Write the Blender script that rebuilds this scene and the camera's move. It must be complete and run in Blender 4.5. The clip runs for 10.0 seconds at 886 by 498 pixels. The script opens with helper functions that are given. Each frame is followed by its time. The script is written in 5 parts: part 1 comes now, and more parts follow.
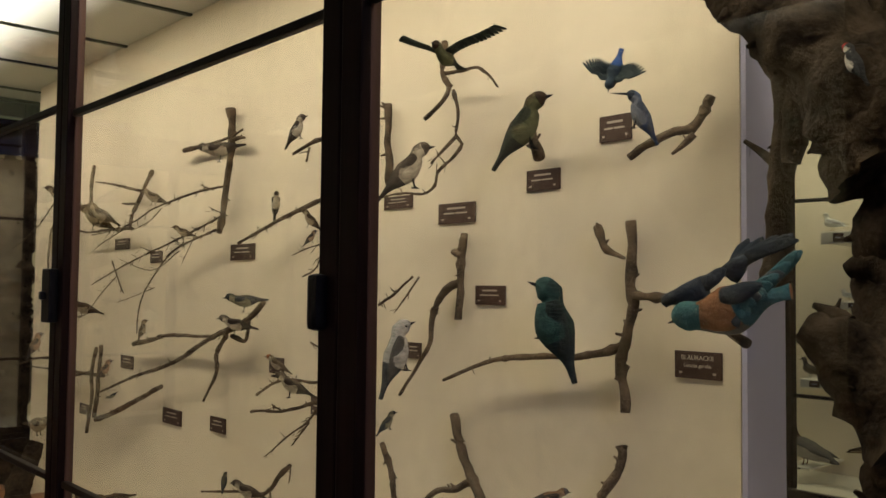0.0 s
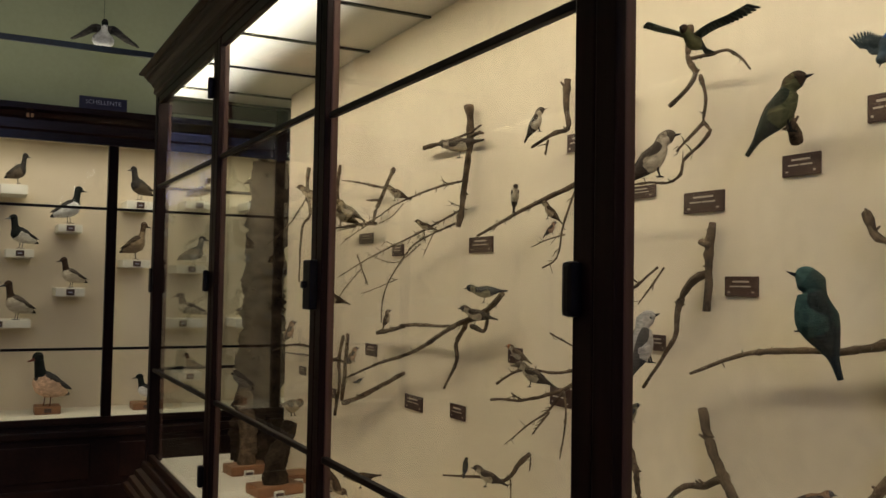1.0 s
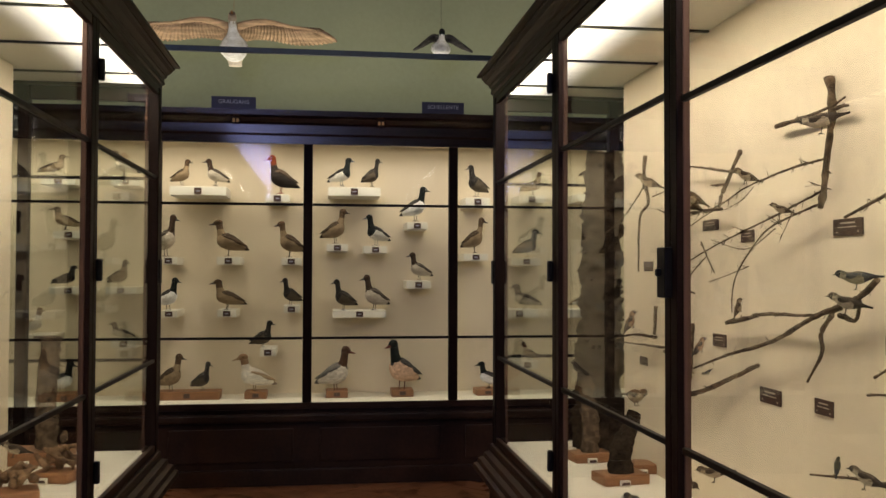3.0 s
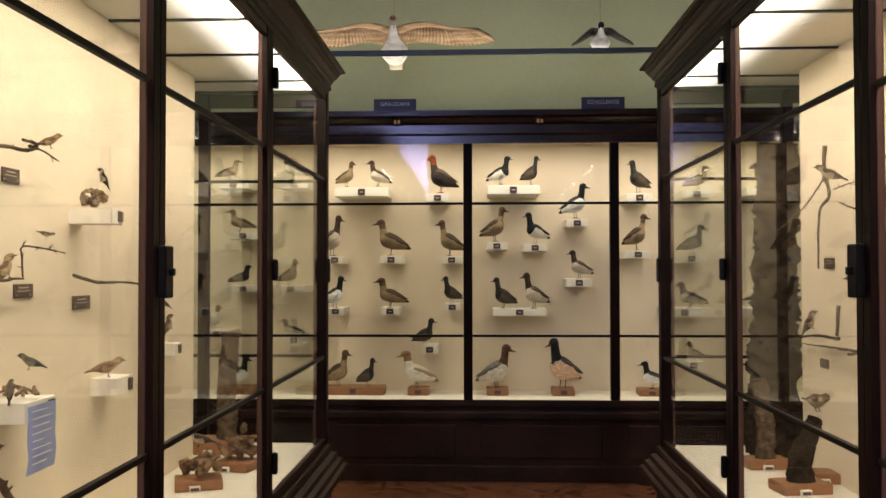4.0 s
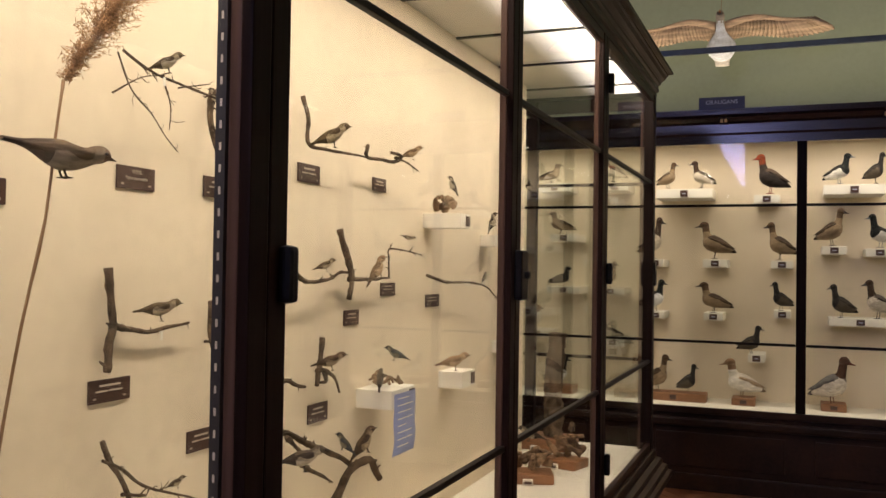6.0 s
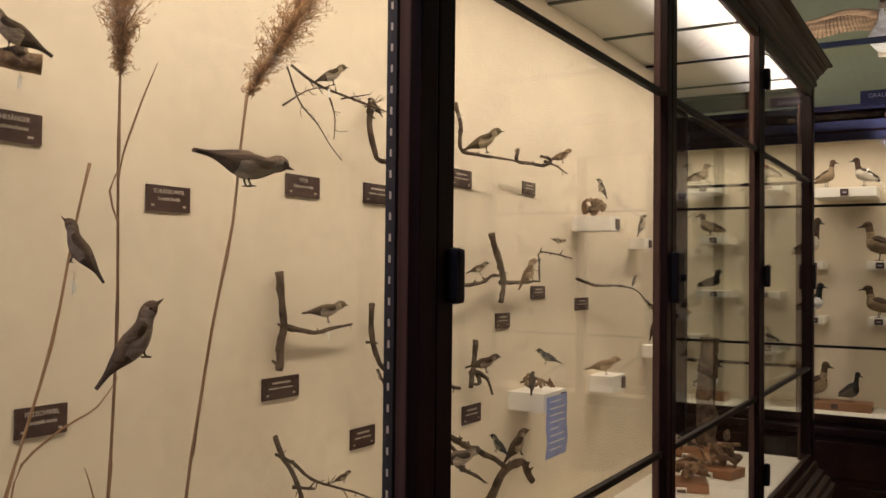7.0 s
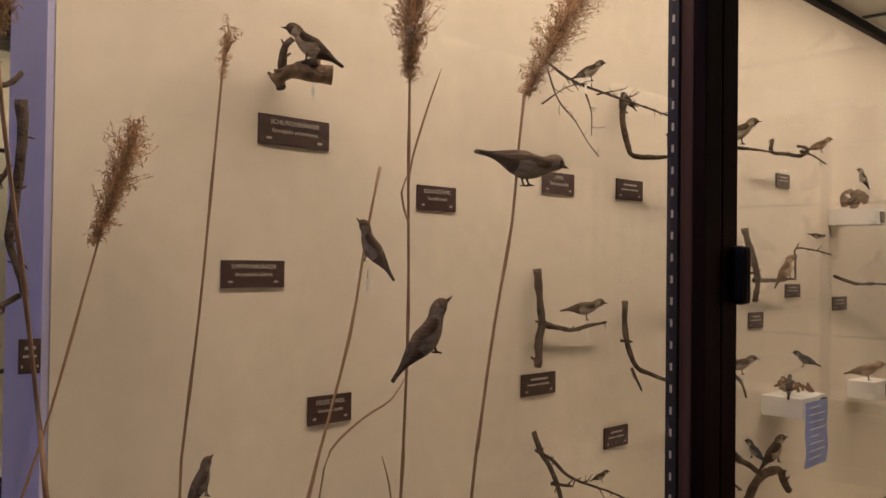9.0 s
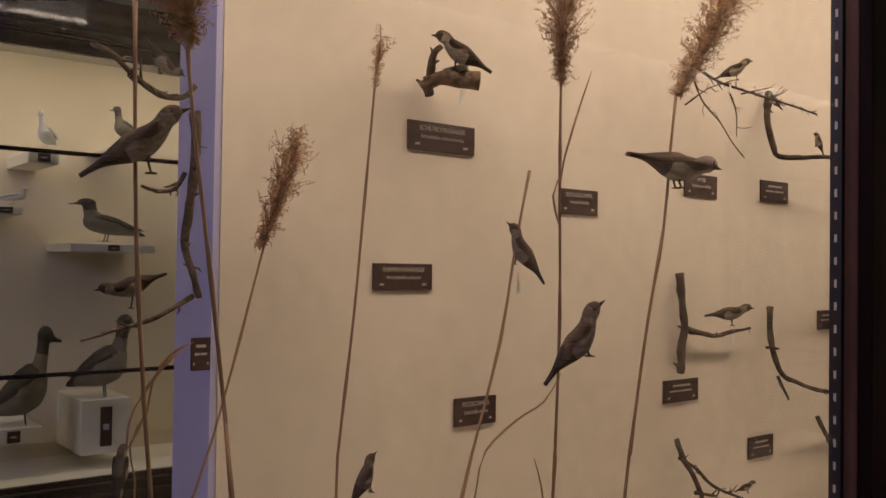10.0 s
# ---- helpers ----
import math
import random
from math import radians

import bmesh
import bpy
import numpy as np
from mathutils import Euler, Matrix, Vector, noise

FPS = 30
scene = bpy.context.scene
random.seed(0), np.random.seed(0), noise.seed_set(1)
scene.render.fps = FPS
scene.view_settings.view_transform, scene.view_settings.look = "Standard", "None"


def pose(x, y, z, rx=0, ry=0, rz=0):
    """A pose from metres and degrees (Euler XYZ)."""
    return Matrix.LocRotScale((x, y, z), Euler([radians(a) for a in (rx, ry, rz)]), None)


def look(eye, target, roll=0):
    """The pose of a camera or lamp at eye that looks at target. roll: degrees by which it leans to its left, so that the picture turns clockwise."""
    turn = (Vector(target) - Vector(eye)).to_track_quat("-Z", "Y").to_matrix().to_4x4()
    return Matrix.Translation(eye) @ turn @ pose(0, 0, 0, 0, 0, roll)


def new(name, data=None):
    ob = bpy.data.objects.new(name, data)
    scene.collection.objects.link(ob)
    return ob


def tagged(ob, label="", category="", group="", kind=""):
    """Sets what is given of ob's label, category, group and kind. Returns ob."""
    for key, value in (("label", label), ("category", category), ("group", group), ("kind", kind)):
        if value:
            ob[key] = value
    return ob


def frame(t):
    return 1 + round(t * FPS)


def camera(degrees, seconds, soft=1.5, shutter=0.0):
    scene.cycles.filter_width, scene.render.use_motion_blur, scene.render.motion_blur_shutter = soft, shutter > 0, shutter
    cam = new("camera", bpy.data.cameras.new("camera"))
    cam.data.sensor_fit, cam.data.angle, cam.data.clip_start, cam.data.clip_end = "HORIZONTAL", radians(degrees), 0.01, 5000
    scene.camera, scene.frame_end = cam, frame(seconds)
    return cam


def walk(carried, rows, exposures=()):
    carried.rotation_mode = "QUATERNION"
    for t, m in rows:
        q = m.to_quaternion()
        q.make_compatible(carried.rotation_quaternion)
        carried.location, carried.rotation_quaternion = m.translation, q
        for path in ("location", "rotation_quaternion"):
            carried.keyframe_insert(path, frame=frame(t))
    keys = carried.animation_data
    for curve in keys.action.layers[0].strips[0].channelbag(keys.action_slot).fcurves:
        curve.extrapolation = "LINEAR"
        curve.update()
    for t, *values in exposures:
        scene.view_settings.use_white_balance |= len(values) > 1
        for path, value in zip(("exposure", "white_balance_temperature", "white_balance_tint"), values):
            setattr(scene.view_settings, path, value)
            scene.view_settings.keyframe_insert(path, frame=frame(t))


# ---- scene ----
cam = camera(53.0, 10.0)
PATH = [
    (0, (0.135, -0.316, 1.622), (1.465, 1.171, 1.714), 0.6),
    (0.5, (0.093, -0.300, 1.611), (1.238, 1.335, 1.691), 1),
    (1, (0.078, -0.294, 1.605), (1.009, 1.475, 1.683), 1),
    (1.5, (0.039, -0.294, 1.602), (0.785, 1.561, 1.680), 0.9),
    (2, (0.000, -0.295, 1.595), (0.588, 1.618, 1.670), 0.7),
    (2.5, (-0.009, -0.287, 1.594), (0.411, 1.672, 1.657), 0.5),
    (4, (-0.070, -0.252, 1.601), (-0.154, 1.745, 1.647), -0.1),
    (4.5, (-0.094, -0.275, 1.608), (-0.386, 1.703, 1.647), 0.4),
    (5, (-0.147, -0.289, 1.611), (-0.608, 1.656, 1.648), 0.8),
    (5.5, (-0.181, -0.305, 1.617), (-0.776, 1.607, 1.654), 1),
    (7, (-0.229, -0.363, 1.608), (-1.247, 1.358, 1.657), 0.6),
    (7.5, (-0.253, -0.379, 1.613), (-1.374, 1.278, 1.654), 0.7),
    (8, (-0.275, -0.390, 1.614), (-1.495, 1.194, 1.650), 0.6),
    (8.5, (-0.295, -0.405, 1.615), (-1.610, 1.101, 1.646), 0.6),
    (9, (-0.317, -0.425, 1.613), (-1.712, 1.008, 1.645), 0.7),
    (9.5, (-0.339, -0.452, 1.612), (-1.834, 0.876, 1.648), 0.7),
    (10, (-0.348, -0.474, 1.610), (-1.916, 0.767, 1.649), 0.8),
]
walk(cam, [(t, look(eye, target, roll)) for t, eye, target, roll in PATH], exposures=[(0, .17, 6500, 10), (1.5, .15, 6500, 11), (2.5, .42, 6500, 13), (4, 1.08, 6500, 17), (5, 1.1, 6500, 19), (5.5, 1.03, 6500, 20), (7, .5, 6500, 23), (8, .36, 6500, 26), (9, .14, 6500, 30), (10, .10, 6500, 33)])

# ---- world and lights ----
world = bpy.data.worlds.new("world")
scene.world = world
world.use_nodes = True
world.node_tree.nodes["Background"].inputs[0].default_value = (0.55, 0.62, 0.8, 1)
world.node_tree.nodes["Background"].inputs[1].default_value = 0.15


def area_lamp(name, m, sx, sy, watts, colour):
    data = bpy.data.lights.new(name, "AREA")
    data.shape, data.size, data.size_y, data.energy, data.color = "RECTANGLE", sx, sy, watts, colour
    ob = new(name, data)
    ob.matrix_world = m
    return ob


WARM = (1.0, 0.885, 0.69)
CABINET_WATTS, WALL_WATTS = 30.8, 41.0
# tubes behind the front edge of each cabinet's ceiling
for s in (1, -1):
    area_lamp("cabinet_tube", pose(s * 1.105, 2.25, 2.668, 0, -s * 2, 0), 0.08, 5.3, CABINET_WATTS, WARM)
    area_lamp("cabinet_tube_back", pose(s * 2.375, 2.25, 2.668, 0, s * 2, 0), 0.08, 5.3, CABINET_WATTS * 0.6, WARM)
area_lamp("wall_case_tube", pose(0, 6.61, 2.62, 1, 0, 0), 8.8, 0.1, WALL_WATTS * 0.82, (1.0, 0.90, 0.72))
area_lamp("side_case_tube", pose(4.70, 1.6, 2.62, 0, -20, 0), 0.1, 9.0, WALL_WATTS * 0.56, (1.0, 0.91, 0.72))
area_lamp("side_case_tube", pose(-4.70, 1.6, 2.62, 0, 20, 0), 0.1, 9.0, WALL_WATTS * 0.56, (1.0, 0.91, 0.72))
# cool daylight in the opening of the window behind
area_lamp("window_daylight", pose(-1.7, -4.95, 3.7, 90, 0, 0), 1.1, 1.2, 55.0, (0.45, 0.50, 1.0))
# added warm fill over the middle passage, brightening the north wall; no lamp fitting
area_lamp("hall_fill", pose(0, 3.2, 4.42, 66, 0, 0), 2.6, 0.7, 7.0, (1.0, 0.97, 0.80))
# tube lying on top of the wall case behind its cornice, shining up the green wall
area_lamp("case_top_tube", pose(0, 6.53, 2.815, 180, 0, 0), 8.4, 0.06, 16.5, (1.0, 0.95, 0.74))


# ---- materials ----
MATS = {}


def shader(name, colour, rough=0.6, metal=0.0, var=0.15, scale=8.0, bump=0.1, fine=60.0, stretch=(1, 1, 1), spec=0.5, tint=None):
    """Principled surface with coarse and fine variation of colour, roughness and relief."""
    if name in MATS:
        return MATS[name]
    m = bpy.data.materials.new(name)
    m.use_nodes = True
    n, l = m.node_tree.nodes, m.node_tree.links
    b = n["Principled BSDF"]
    co = n.new("ShaderNodeTexCoord")
    mp = n.new("ShaderNodeMapping")
    mp.inputs["Scale"].default_value = stretch
    l.new(co.outputs["Object"], mp.inputs["Vector"])
    big, small = n.new("ShaderNodeTexNoise"), n.new("ShaderNodeTexNoise")
    big.inputs["Scale"].default_value, small.inputs["Scale"].default_value = scale, fine
    big.inputs["Detail"].default_value, small.inputs["Detail"].default_value = 5, 4
    l.new(mp.outputs[0], big.inputs["Vector"])
    l.new(mp.outputs[0], small.inputs["Vector"])
    mix = n.new("ShaderNodeMath")
    mix.operation = "MULTIPLY_ADD"
    l.new(small.outputs["Fac"], mix.inputs[0])
    mix.inputs[1].default_value = 0.5
    l.new(big.outputs["Fac"], mix.inputs[2])
    ramp = n.new("ShaderNodeValToRGB")
    ramp.color_ramp.elements[0].position, ramp.color_ramp.elements[1].position = 0.45, 1.05
    dark = [c * (1 - var) for c in colour]
    light = [min(1, c * (1 + var)) for c in (tint or colour)]
    ramp.color_ramp.elements[0].color, ramp.color_ramp.elements[1].color = (*dark, 1), (*light, 1)
    l.new(mix.outputs[0], ramp.inputs[0])
    l.new(ramp.outputs[0], b.inputs["Base Color"])
    b.inputs["Roughness"].default_value, b.inputs["Metallic"].default_value = rough, metal
    b.inputs["Specular IOR Level"].default_value = spec
    bp = n.new("ShaderNodeBump")
    bp.inputs["Strength"].default_value, bp.inputs["Distance"].default_value = bump, 0.01
    l.new(mix.outputs[0], bp.inputs["Height"])
    l.new(bp.outputs[0], b.inputs["Normal"])
    MATS[name] = m
    return m


def glass_material():
    m = bpy.data.materials.new("clear_glass")
    m.use_nodes = True
    n, l = m.node_tree.nodes, m.node_tree.links
    n.remove(n["Principled BSDF"])
    clear, gloss, mix, fr = n.new("ShaderNodeBsdfTransparent"), n.new("ShaderNodeBsdfGlossy"), n.new("ShaderNodeMixShader"), n.new("ShaderNodeLayerWeight")
    power, share = n.new("ShaderNodeMath"), n.new("ShaderNodeMath")
    power.operation, share.operation = "POWER", "MULTIPLY_ADD"
    power.inputs[1].default_value, share.inputs[1].default_value, share.inputs[2].default_value = 4.0, 0.5, 0.013
    clear.inputs[0].default_value = (0.965, 0.975, 0.95, 1)
    gloss.inputs["Roughness"].default_value = 0.01
    fr.inputs["Blend"].default_value = 0.5
    l.new(fr.outputs["Facing"], power.inputs[0])
    l.new(power.outputs[0], share.inputs[0])
    l.new(share.outputs[0], mix.inputs[0])
    l.new(clear.outputs[0], mix.inputs[1])
    l.new(gloss.outputs[0], mix.inputs[2])
    l.new(mix.outputs[0], n["Material Output"].inputs[0])
    return m


def glow_material(name, colour, strength):
    m = bpy.data.materials.new(name)
    m.use_nodes = True
    b = m.node_tree.nodes["Principled BSDF"]
    b.inputs["Base Color"].default_value = (0.85, 0.83, 0.78, 1)
    b.inputs["Emission Color"].default_value, b.inputs["Emission Strength"].default_value = (*colour, 1), strength
    return m


GLASS = glass_material()
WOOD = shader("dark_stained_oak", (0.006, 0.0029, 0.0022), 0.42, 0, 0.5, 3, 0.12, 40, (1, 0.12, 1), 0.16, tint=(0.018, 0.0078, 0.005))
# upright grain; the dim hall's shade on stiles is put into this darker oak
WOOD_Z_SHADE = shader("dark_stained_oak_shaded_upright", (0.0035, 0.0018, 0.0015), 0.45, 0, 0.5, 3, 0.12, 40, (1, 1, 0.1), 0.06, tint=(0.009, 0.004, 0.0033))
POLISHED = shader("polished_dark_oak", (0.007, 0.0035, 0.0028), 0.22, 0, 0.5, 3, 0.15, 40, (0.12, 1, 1), 0.7, tint=(0.018, 0.008, 0.006))
# same oak on inner post sides, cabinet light put into its lighter brown
INNER_LIT = shader("brown_oak_lit_side", (0.055, 0.029, 0.022), 0.45, 0, 0.5, 4, 0.15, 50, (1, 1, 0.1), 0.12)
IRON = shader("black_iron", (0.004, 0.0035, 0.004), 0.45, 0, 0.3, 20, 0.1, 90, spec=0.10)
BARS = shader("dark_bronze_bar", (0.006, 0.004, 0.0035), 0.45, 0, 0.3, 10, 0.05, 60, spec=0.12)
CREAM = shader("cream_distemper", (0.73, 0.625, 0.465), 0.85, 0, 0.085, 1.9, 0.05, 25, tint=(0.77, 0.67, 0.51))
DECK = shader("white_lining_board", (0.72, 0.68, 0.575), 0.8, 0, 0.05, 3, 0.05, 60)
LAVENDER = shader("pale_lavender_paint", (0.50, 0.48, 0.66), 0.7, 0, 0.06, 3, 0.03, 40)
GREEN = shader("sage_green_wall_paint", (0.34, 0.37, 0.235), 0.8, 0, 0.10, 0.9, 0.04, 30)
PLASTER = shader("dull_white_plaster", (0.55, 0.54, 0.5), 0.85, 0, 0.06, 2, 0.04, 30)
FROST = shader("frosted_ceiling_pane", (0.62, 0.60, 0.54), 0.6, 0, 0.10, 2.2, 0.03, 30)
# tube glow painted as emission that rises towards both long edges of the panes
GLOW_FROST = shader("frosted_pane_painted_glow", (0.62, 0.60, 0.54), 0.6, 0, 0.10, 2.2, 0.03, 30)
n, l = GLOW_FROST.node_tree.nodes, GLOW_FROST.node_tree.links
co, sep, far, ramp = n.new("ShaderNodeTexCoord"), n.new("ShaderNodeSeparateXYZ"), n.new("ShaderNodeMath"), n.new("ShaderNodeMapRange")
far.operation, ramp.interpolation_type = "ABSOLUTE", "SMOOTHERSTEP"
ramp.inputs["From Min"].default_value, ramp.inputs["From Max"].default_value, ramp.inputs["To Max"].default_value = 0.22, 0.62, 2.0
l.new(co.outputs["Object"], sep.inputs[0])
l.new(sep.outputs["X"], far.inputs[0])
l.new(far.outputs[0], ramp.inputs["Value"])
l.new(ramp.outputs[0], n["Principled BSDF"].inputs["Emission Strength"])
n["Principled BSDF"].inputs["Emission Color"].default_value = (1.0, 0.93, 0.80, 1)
PARQUET = shader("waxed_oak_block", (0.10, 0.038, 0.016), 0.35, 0, 0.45, 3, 0.08, 50, (1, 0.2, 1))
PLATE = shader("brown_laminate_plate", (0.058, 0.028, 0.020), 0.45, 0, 0.1, 30, 0.02, 120)
INK = shader("cream_print", (0.50, 0.43, 0.35), 0.6, 0, 0.05, 30, 0.0, 90)
BLUE_SIGN = shader("navy_sign_board", (0.012, 0.013, 0.05), 0.45, 0, 0.2, 20, 0.02, 90)
SILVER = shader("silver_print", (0.42, 0.44, 0.55), 0.5, 0, 0.05, 30, 0.0, 90)
WHITE = shader("white_painted_block", (0.76, 0.73, 0.64), 0.7, 0, 0.05, 8, 0.03, 60)
BARK = shader("grey_brown_bark", (0.022, 0.0145, 0.009), 0.9, 0, 0.6, 24, 1.0, 160, tint=(0.12, 0.085, 0.055), spec=0.12)
DARKBARK = shader("dark_fissured_bark", (0.008, 0.0056, 0.004), 0.95, 0, 0.7, 14, 1.0, 90, tint=(0.038, 0.027, 0.018), spec=0.08)
DRIFT = shader("tan_driftwood", (0.11, 0.065, 0.035), 0.85, 0, 0.6, 30, 0.8, 140, tint=(0.22, 0.14, 0.08), spec=0.15)
CUTWOOD = shader("pale_cut_wood", (0.42, 0.26, 0.12), 0.75, 0, 0.3, 30, 0.3, 120)
REDWOOD = shader("red_brown_base_block", (0.25, 0.115, 0.05), 0.5, 0, 0.3, 8, 0.1, 70, (0.2, 1, 1))
REED = shader("dry_reed_stem", (0.30, 0.165, 0.075), 0.7, 0, 0.4, 8, 0.2, 70, (1, 1, 0.2))
PLUME = shader("brown_reed_plume", (0.25, 0.125, 0.05), 0.9, 0, 0.5, 60, 0.2, 160, tint=(0.44, 0.25, 0.115))
PAPER = shader("pale_blue_paper", (0.29, 0.33, 0.56), 0.8, 0, 0.05, 10, 0.05, 60)
STRIP = shader("black_perforated_strip", (0.012, 0.010, 0.012), 0.5, 0, 0.2, 20, 0.02, 90)
# near-black rail; bluer noise patches paint the cool daylight glints on it
RAIL_GLINT = shader("blue_black_rail_glints", (0.006, 0.008, 0.014), 0.38, 0.1, 0.5, 2.2, 0.03, 40, tint=(0.012, 0.03, 0.05))


def feathers(name, colour):
    """Streaked plumage: long noise, with pale feather edges in rows on backs and wings."""
    key = "feathers_" + name
    if key in MATS:
        return MATS[key]
    m = shader(key, colour, 0.85, 0, 0.45, 22, 0.7, 130, (0.4, 1, 1), 0.15)
    if name.endswith(("back", "wing", "tail")):
        n, l = m.node_tree.nodes, m.node_tree.links
        b = n["Principled BSDF"]
        src = b.inputs["Base Color"].links[0].from_socket
        co, mp, wave, rng, mix = n.new("ShaderNodeTexCoord"), n.new("ShaderNodeMapping"), n.new("ShaderNodeTexWave"), n.new("ShaderNodeMapRange"), n.new("ShaderNodeMix")
        wave.bands_direction = "Z"
        mp.inputs["Scale"].default_value = (0.35, 1, 1)
        wave.inputs["Scale"].default_value, wave.inputs["Distortion"].default_value = 9.0, 3.5
        wave.inputs["Detail"].default_value, wave.inputs["Detail Scale"].default_value = 3.0, 2.5
        mix.data_type = "RGBA"
        l.new(co.outputs["Object"], mp.inputs["Vector"])
        l.new(mp.outputs[0], wave.inputs["Vector"])
        rng.inputs["From Min"].default_value, rng.inputs["From Max"].default_value, rng.inputs["To Max"].default_value = 0.55, 1.0, 0.45
        l.new(wave.outputs["Fac"], rng.inputs["Value"])
        l.new(rng.outputs[0], mix.inputs["Factor"])
        l.new(src, mix.inputs["A"])
        mix.inputs["B"].default_value = (*[min(1, c * 1.7 + 0.02) for c in colour], 1)
        l.new(mix.outputs["Result"], b.inputs["Base Color"])
    return m


EYE_BLACK = shader("glass_eye", (0.004, 0.004, 0.004), 0.1, 0, 0.1, 10, 0.0, 50)


# ---- mesh tools ----
def part(name, bm, material, parent=None, label="", smooth=False):
    """Links a bmesh as one mesh object, under a thing or a part."""
    me = bpy.data.meshes.new(name)
    if smooth:
        for f in bm.faces:
            f.smooth = True
    bm.normal_update()
    bm.to_mesh(me)
    bm.free()
    for mat in material if isinstance(material, (list, tuple)) else [material]:
        me.materials.append(mat)
    ob = new(name, me)
    if parent:
        ob.parent = parent
    if label:
        ob["label"] = label
    return ob


def thing(name, at, label, category, group="", kind=""):
    return tagged(place(new(name), at), label, category, group, kind)


def place(ob, at):
    ob.location = at
    return ob


def block(bm, x0, x1, y0, y1, z0, z1, bevel=0.0):
    """Adds a box, with rounded edges where bevel is given."""
    vs = [bm.verts.new((x, y, z)) for x in sorted((x0, x1)) for y in sorted((y0, y1)) for z in sorted((z0, z1))]
    fs = [bm.faces.new([vs[i] for i in q]) for q in ((0, 1, 3, 2), (4, 6, 7, 5), (0, 4, 5, 1), (2, 3, 7, 6), (0, 2, 6, 4), (1, 5, 7, 3))]
    if bevel:
        bmesh.ops.bevel(bm, geom=list({e for f in fs for e in f.edges}), offset=bevel, segments=2, affect="EDGES", profile=0.6)
    return bm


def box(x0, x1, y0, y1, z0, z1, bevel=0.0):
    return block(bmesh.new(), x0, x1, y0, y1, z0, z1, bevel)


def moulding(profile, y0, y1):
    """A profile of (x, z) drawn along y, closed at both ends."""
    bm = bmesh.new()
    a = [bm.verts.new((x, y0, z)) for x, z in profile]
    b = [bm.verts.new((x, y1, z)) for x, z in profile]
    k = len(profile)
    for i in range(k):
        bm.faces.new((a[i], a[(i + 1) % k], b[(i + 1) % k], b[i]))
    bm.faces.new(a[::-1])
    bm.faces.new(b)
    bmesh.ops.recalc_face_normals(bm, faces=bm.faces)
    return bm


def ring_moulding(profile, x0, x1, y0, y1):
    """A profile of (outward offset, z) run round a rectangle, with mitred corners."""
    bm = bmesh.new()
    loops = [[bm.verts.new(p) for p in ((x0 - o, y0 - o, z), (x1 + o, y0 - o, z), (x1 + o, y1 + o, z), (x0 - o, y1 + o, z))] for o, z in profile]
    for a, b in zip(loops, loops[1:] + loops[:1]):
        for i in range(4):
            bm.faces.new((a[i], a[(i + 1) % 4], b[(i + 1) % 4], b[i]))
    bmesh.ops.recalc_face_normals(bm, faces=bm.faces)
    return bm


def smooth_path(points, step):
    """A Catmull-Rom line through the points, with rough spacing step."""
    pts = [Vector(p) for p in points]
    if len(pts) == 2:
        pts.insert(1, (pts[0] + pts[1]) / 2)
    ext = [2 * pts[0] - pts[1], *pts, 2 * pts[-1] - pts[-2]]
    out = []
    for i in range(1, len(ext) - 2):
        a, b, c, d = ext[i - 1:i + 3]
        k = max(2, int((c - b).length / step))
        for j in range(k):
            t = j / k
            out.append(0.5 * (2 * b + (c - a) * t + (2 * a - 5 * b + 4 * c - d) * t * t + (3 * b - a - 3 * c + d) * t ** 3))
    out.append(pts[-1])
    return out


def loft(bm, centres, radii, sides=8, mat=0, ups=None, closed=True, jitter=0.0):
    """Rings round a line, joined. radii: (half-height, half-width) or one number each."""
    rings = []
    for i, c in enumerate(centres):
        ahead = (centres[min(i + 1, len(centres) - 1)] - centres[max(i - 1, 0)]).normalized()
        up = ups or (Vector((0, 0, 1)) if abs(ahead.z) < 0.9 else Vector((1, 0, 0)))
        side = ahead.cross(up).normalized()
        top = side.cross(ahead).normalized()
        rh, rw = radii[i] if isinstance(radii[i], tuple) else (radii[i], radii[i])
        ring = []
        for j in range(sides):
            a = 2 * math.pi * j / sides
            k = 1 + (random.uniform(-jitter, jitter) if jitter else 0)
            ring.append(bm.verts.new(c + (side * (math.cos(a) * rw) + top * (math.sin(a) * rh)) * k))
        rings.append(ring)
    made = []
    for i in range(len(rings) - 1):
        for j in range(sides):
            f = bm.faces.new((rings[i][j], rings[i + 1][j], rings[i + 1][(j + 1) % sides], rings[i][(j + 1) % sides]))
            f.material_index, f.smooth = mat, True
            made.append((i, j, f))
    if closed:
        for ring in (rings[0], rings[-1][::-1]):
            bm.faces.new(ring).material_index = mat
    return made


# ---- the hall ----
def structure(name, bm, material, label):
    return tagged(part(name, bm, material), label, name.split("_")[0], kind="structure")


structure("floor", box(-5.6, 5.6, -5.2, 7.6, -0.12, -0.02), PARQUET, "dark waxed oak parquet floor")
structure("wall_north", box(-5.6, 5.6, 7.22, 7.42, -0.02, 4.6), GREEN, "sage green painted plaster wall above the cases")
structure("wall_east", box(5.25, 5.45, -5.0, 7.22, -0.02, 4.6), GREEN, "sage green painted plaster side wall")
structure("wall_west", box(-5.45, -5.25, -5.0, 7.22, -0.02, 4.6), GREEN, "sage green painted plaster side wall")
bm = box(-5.6, -2.3, -5.2, -5.0, -0.02, 4.6)
block(bm, -1.1, 5.6, -5.2, -5.0, -0.02, 4.6)
block(bm, -2.3, -1.1, -5.2, -5.0, -0.02, 3.05)
block(bm, -2.3, -1.1, -5.2, -5.0, 4.35, 4.6)
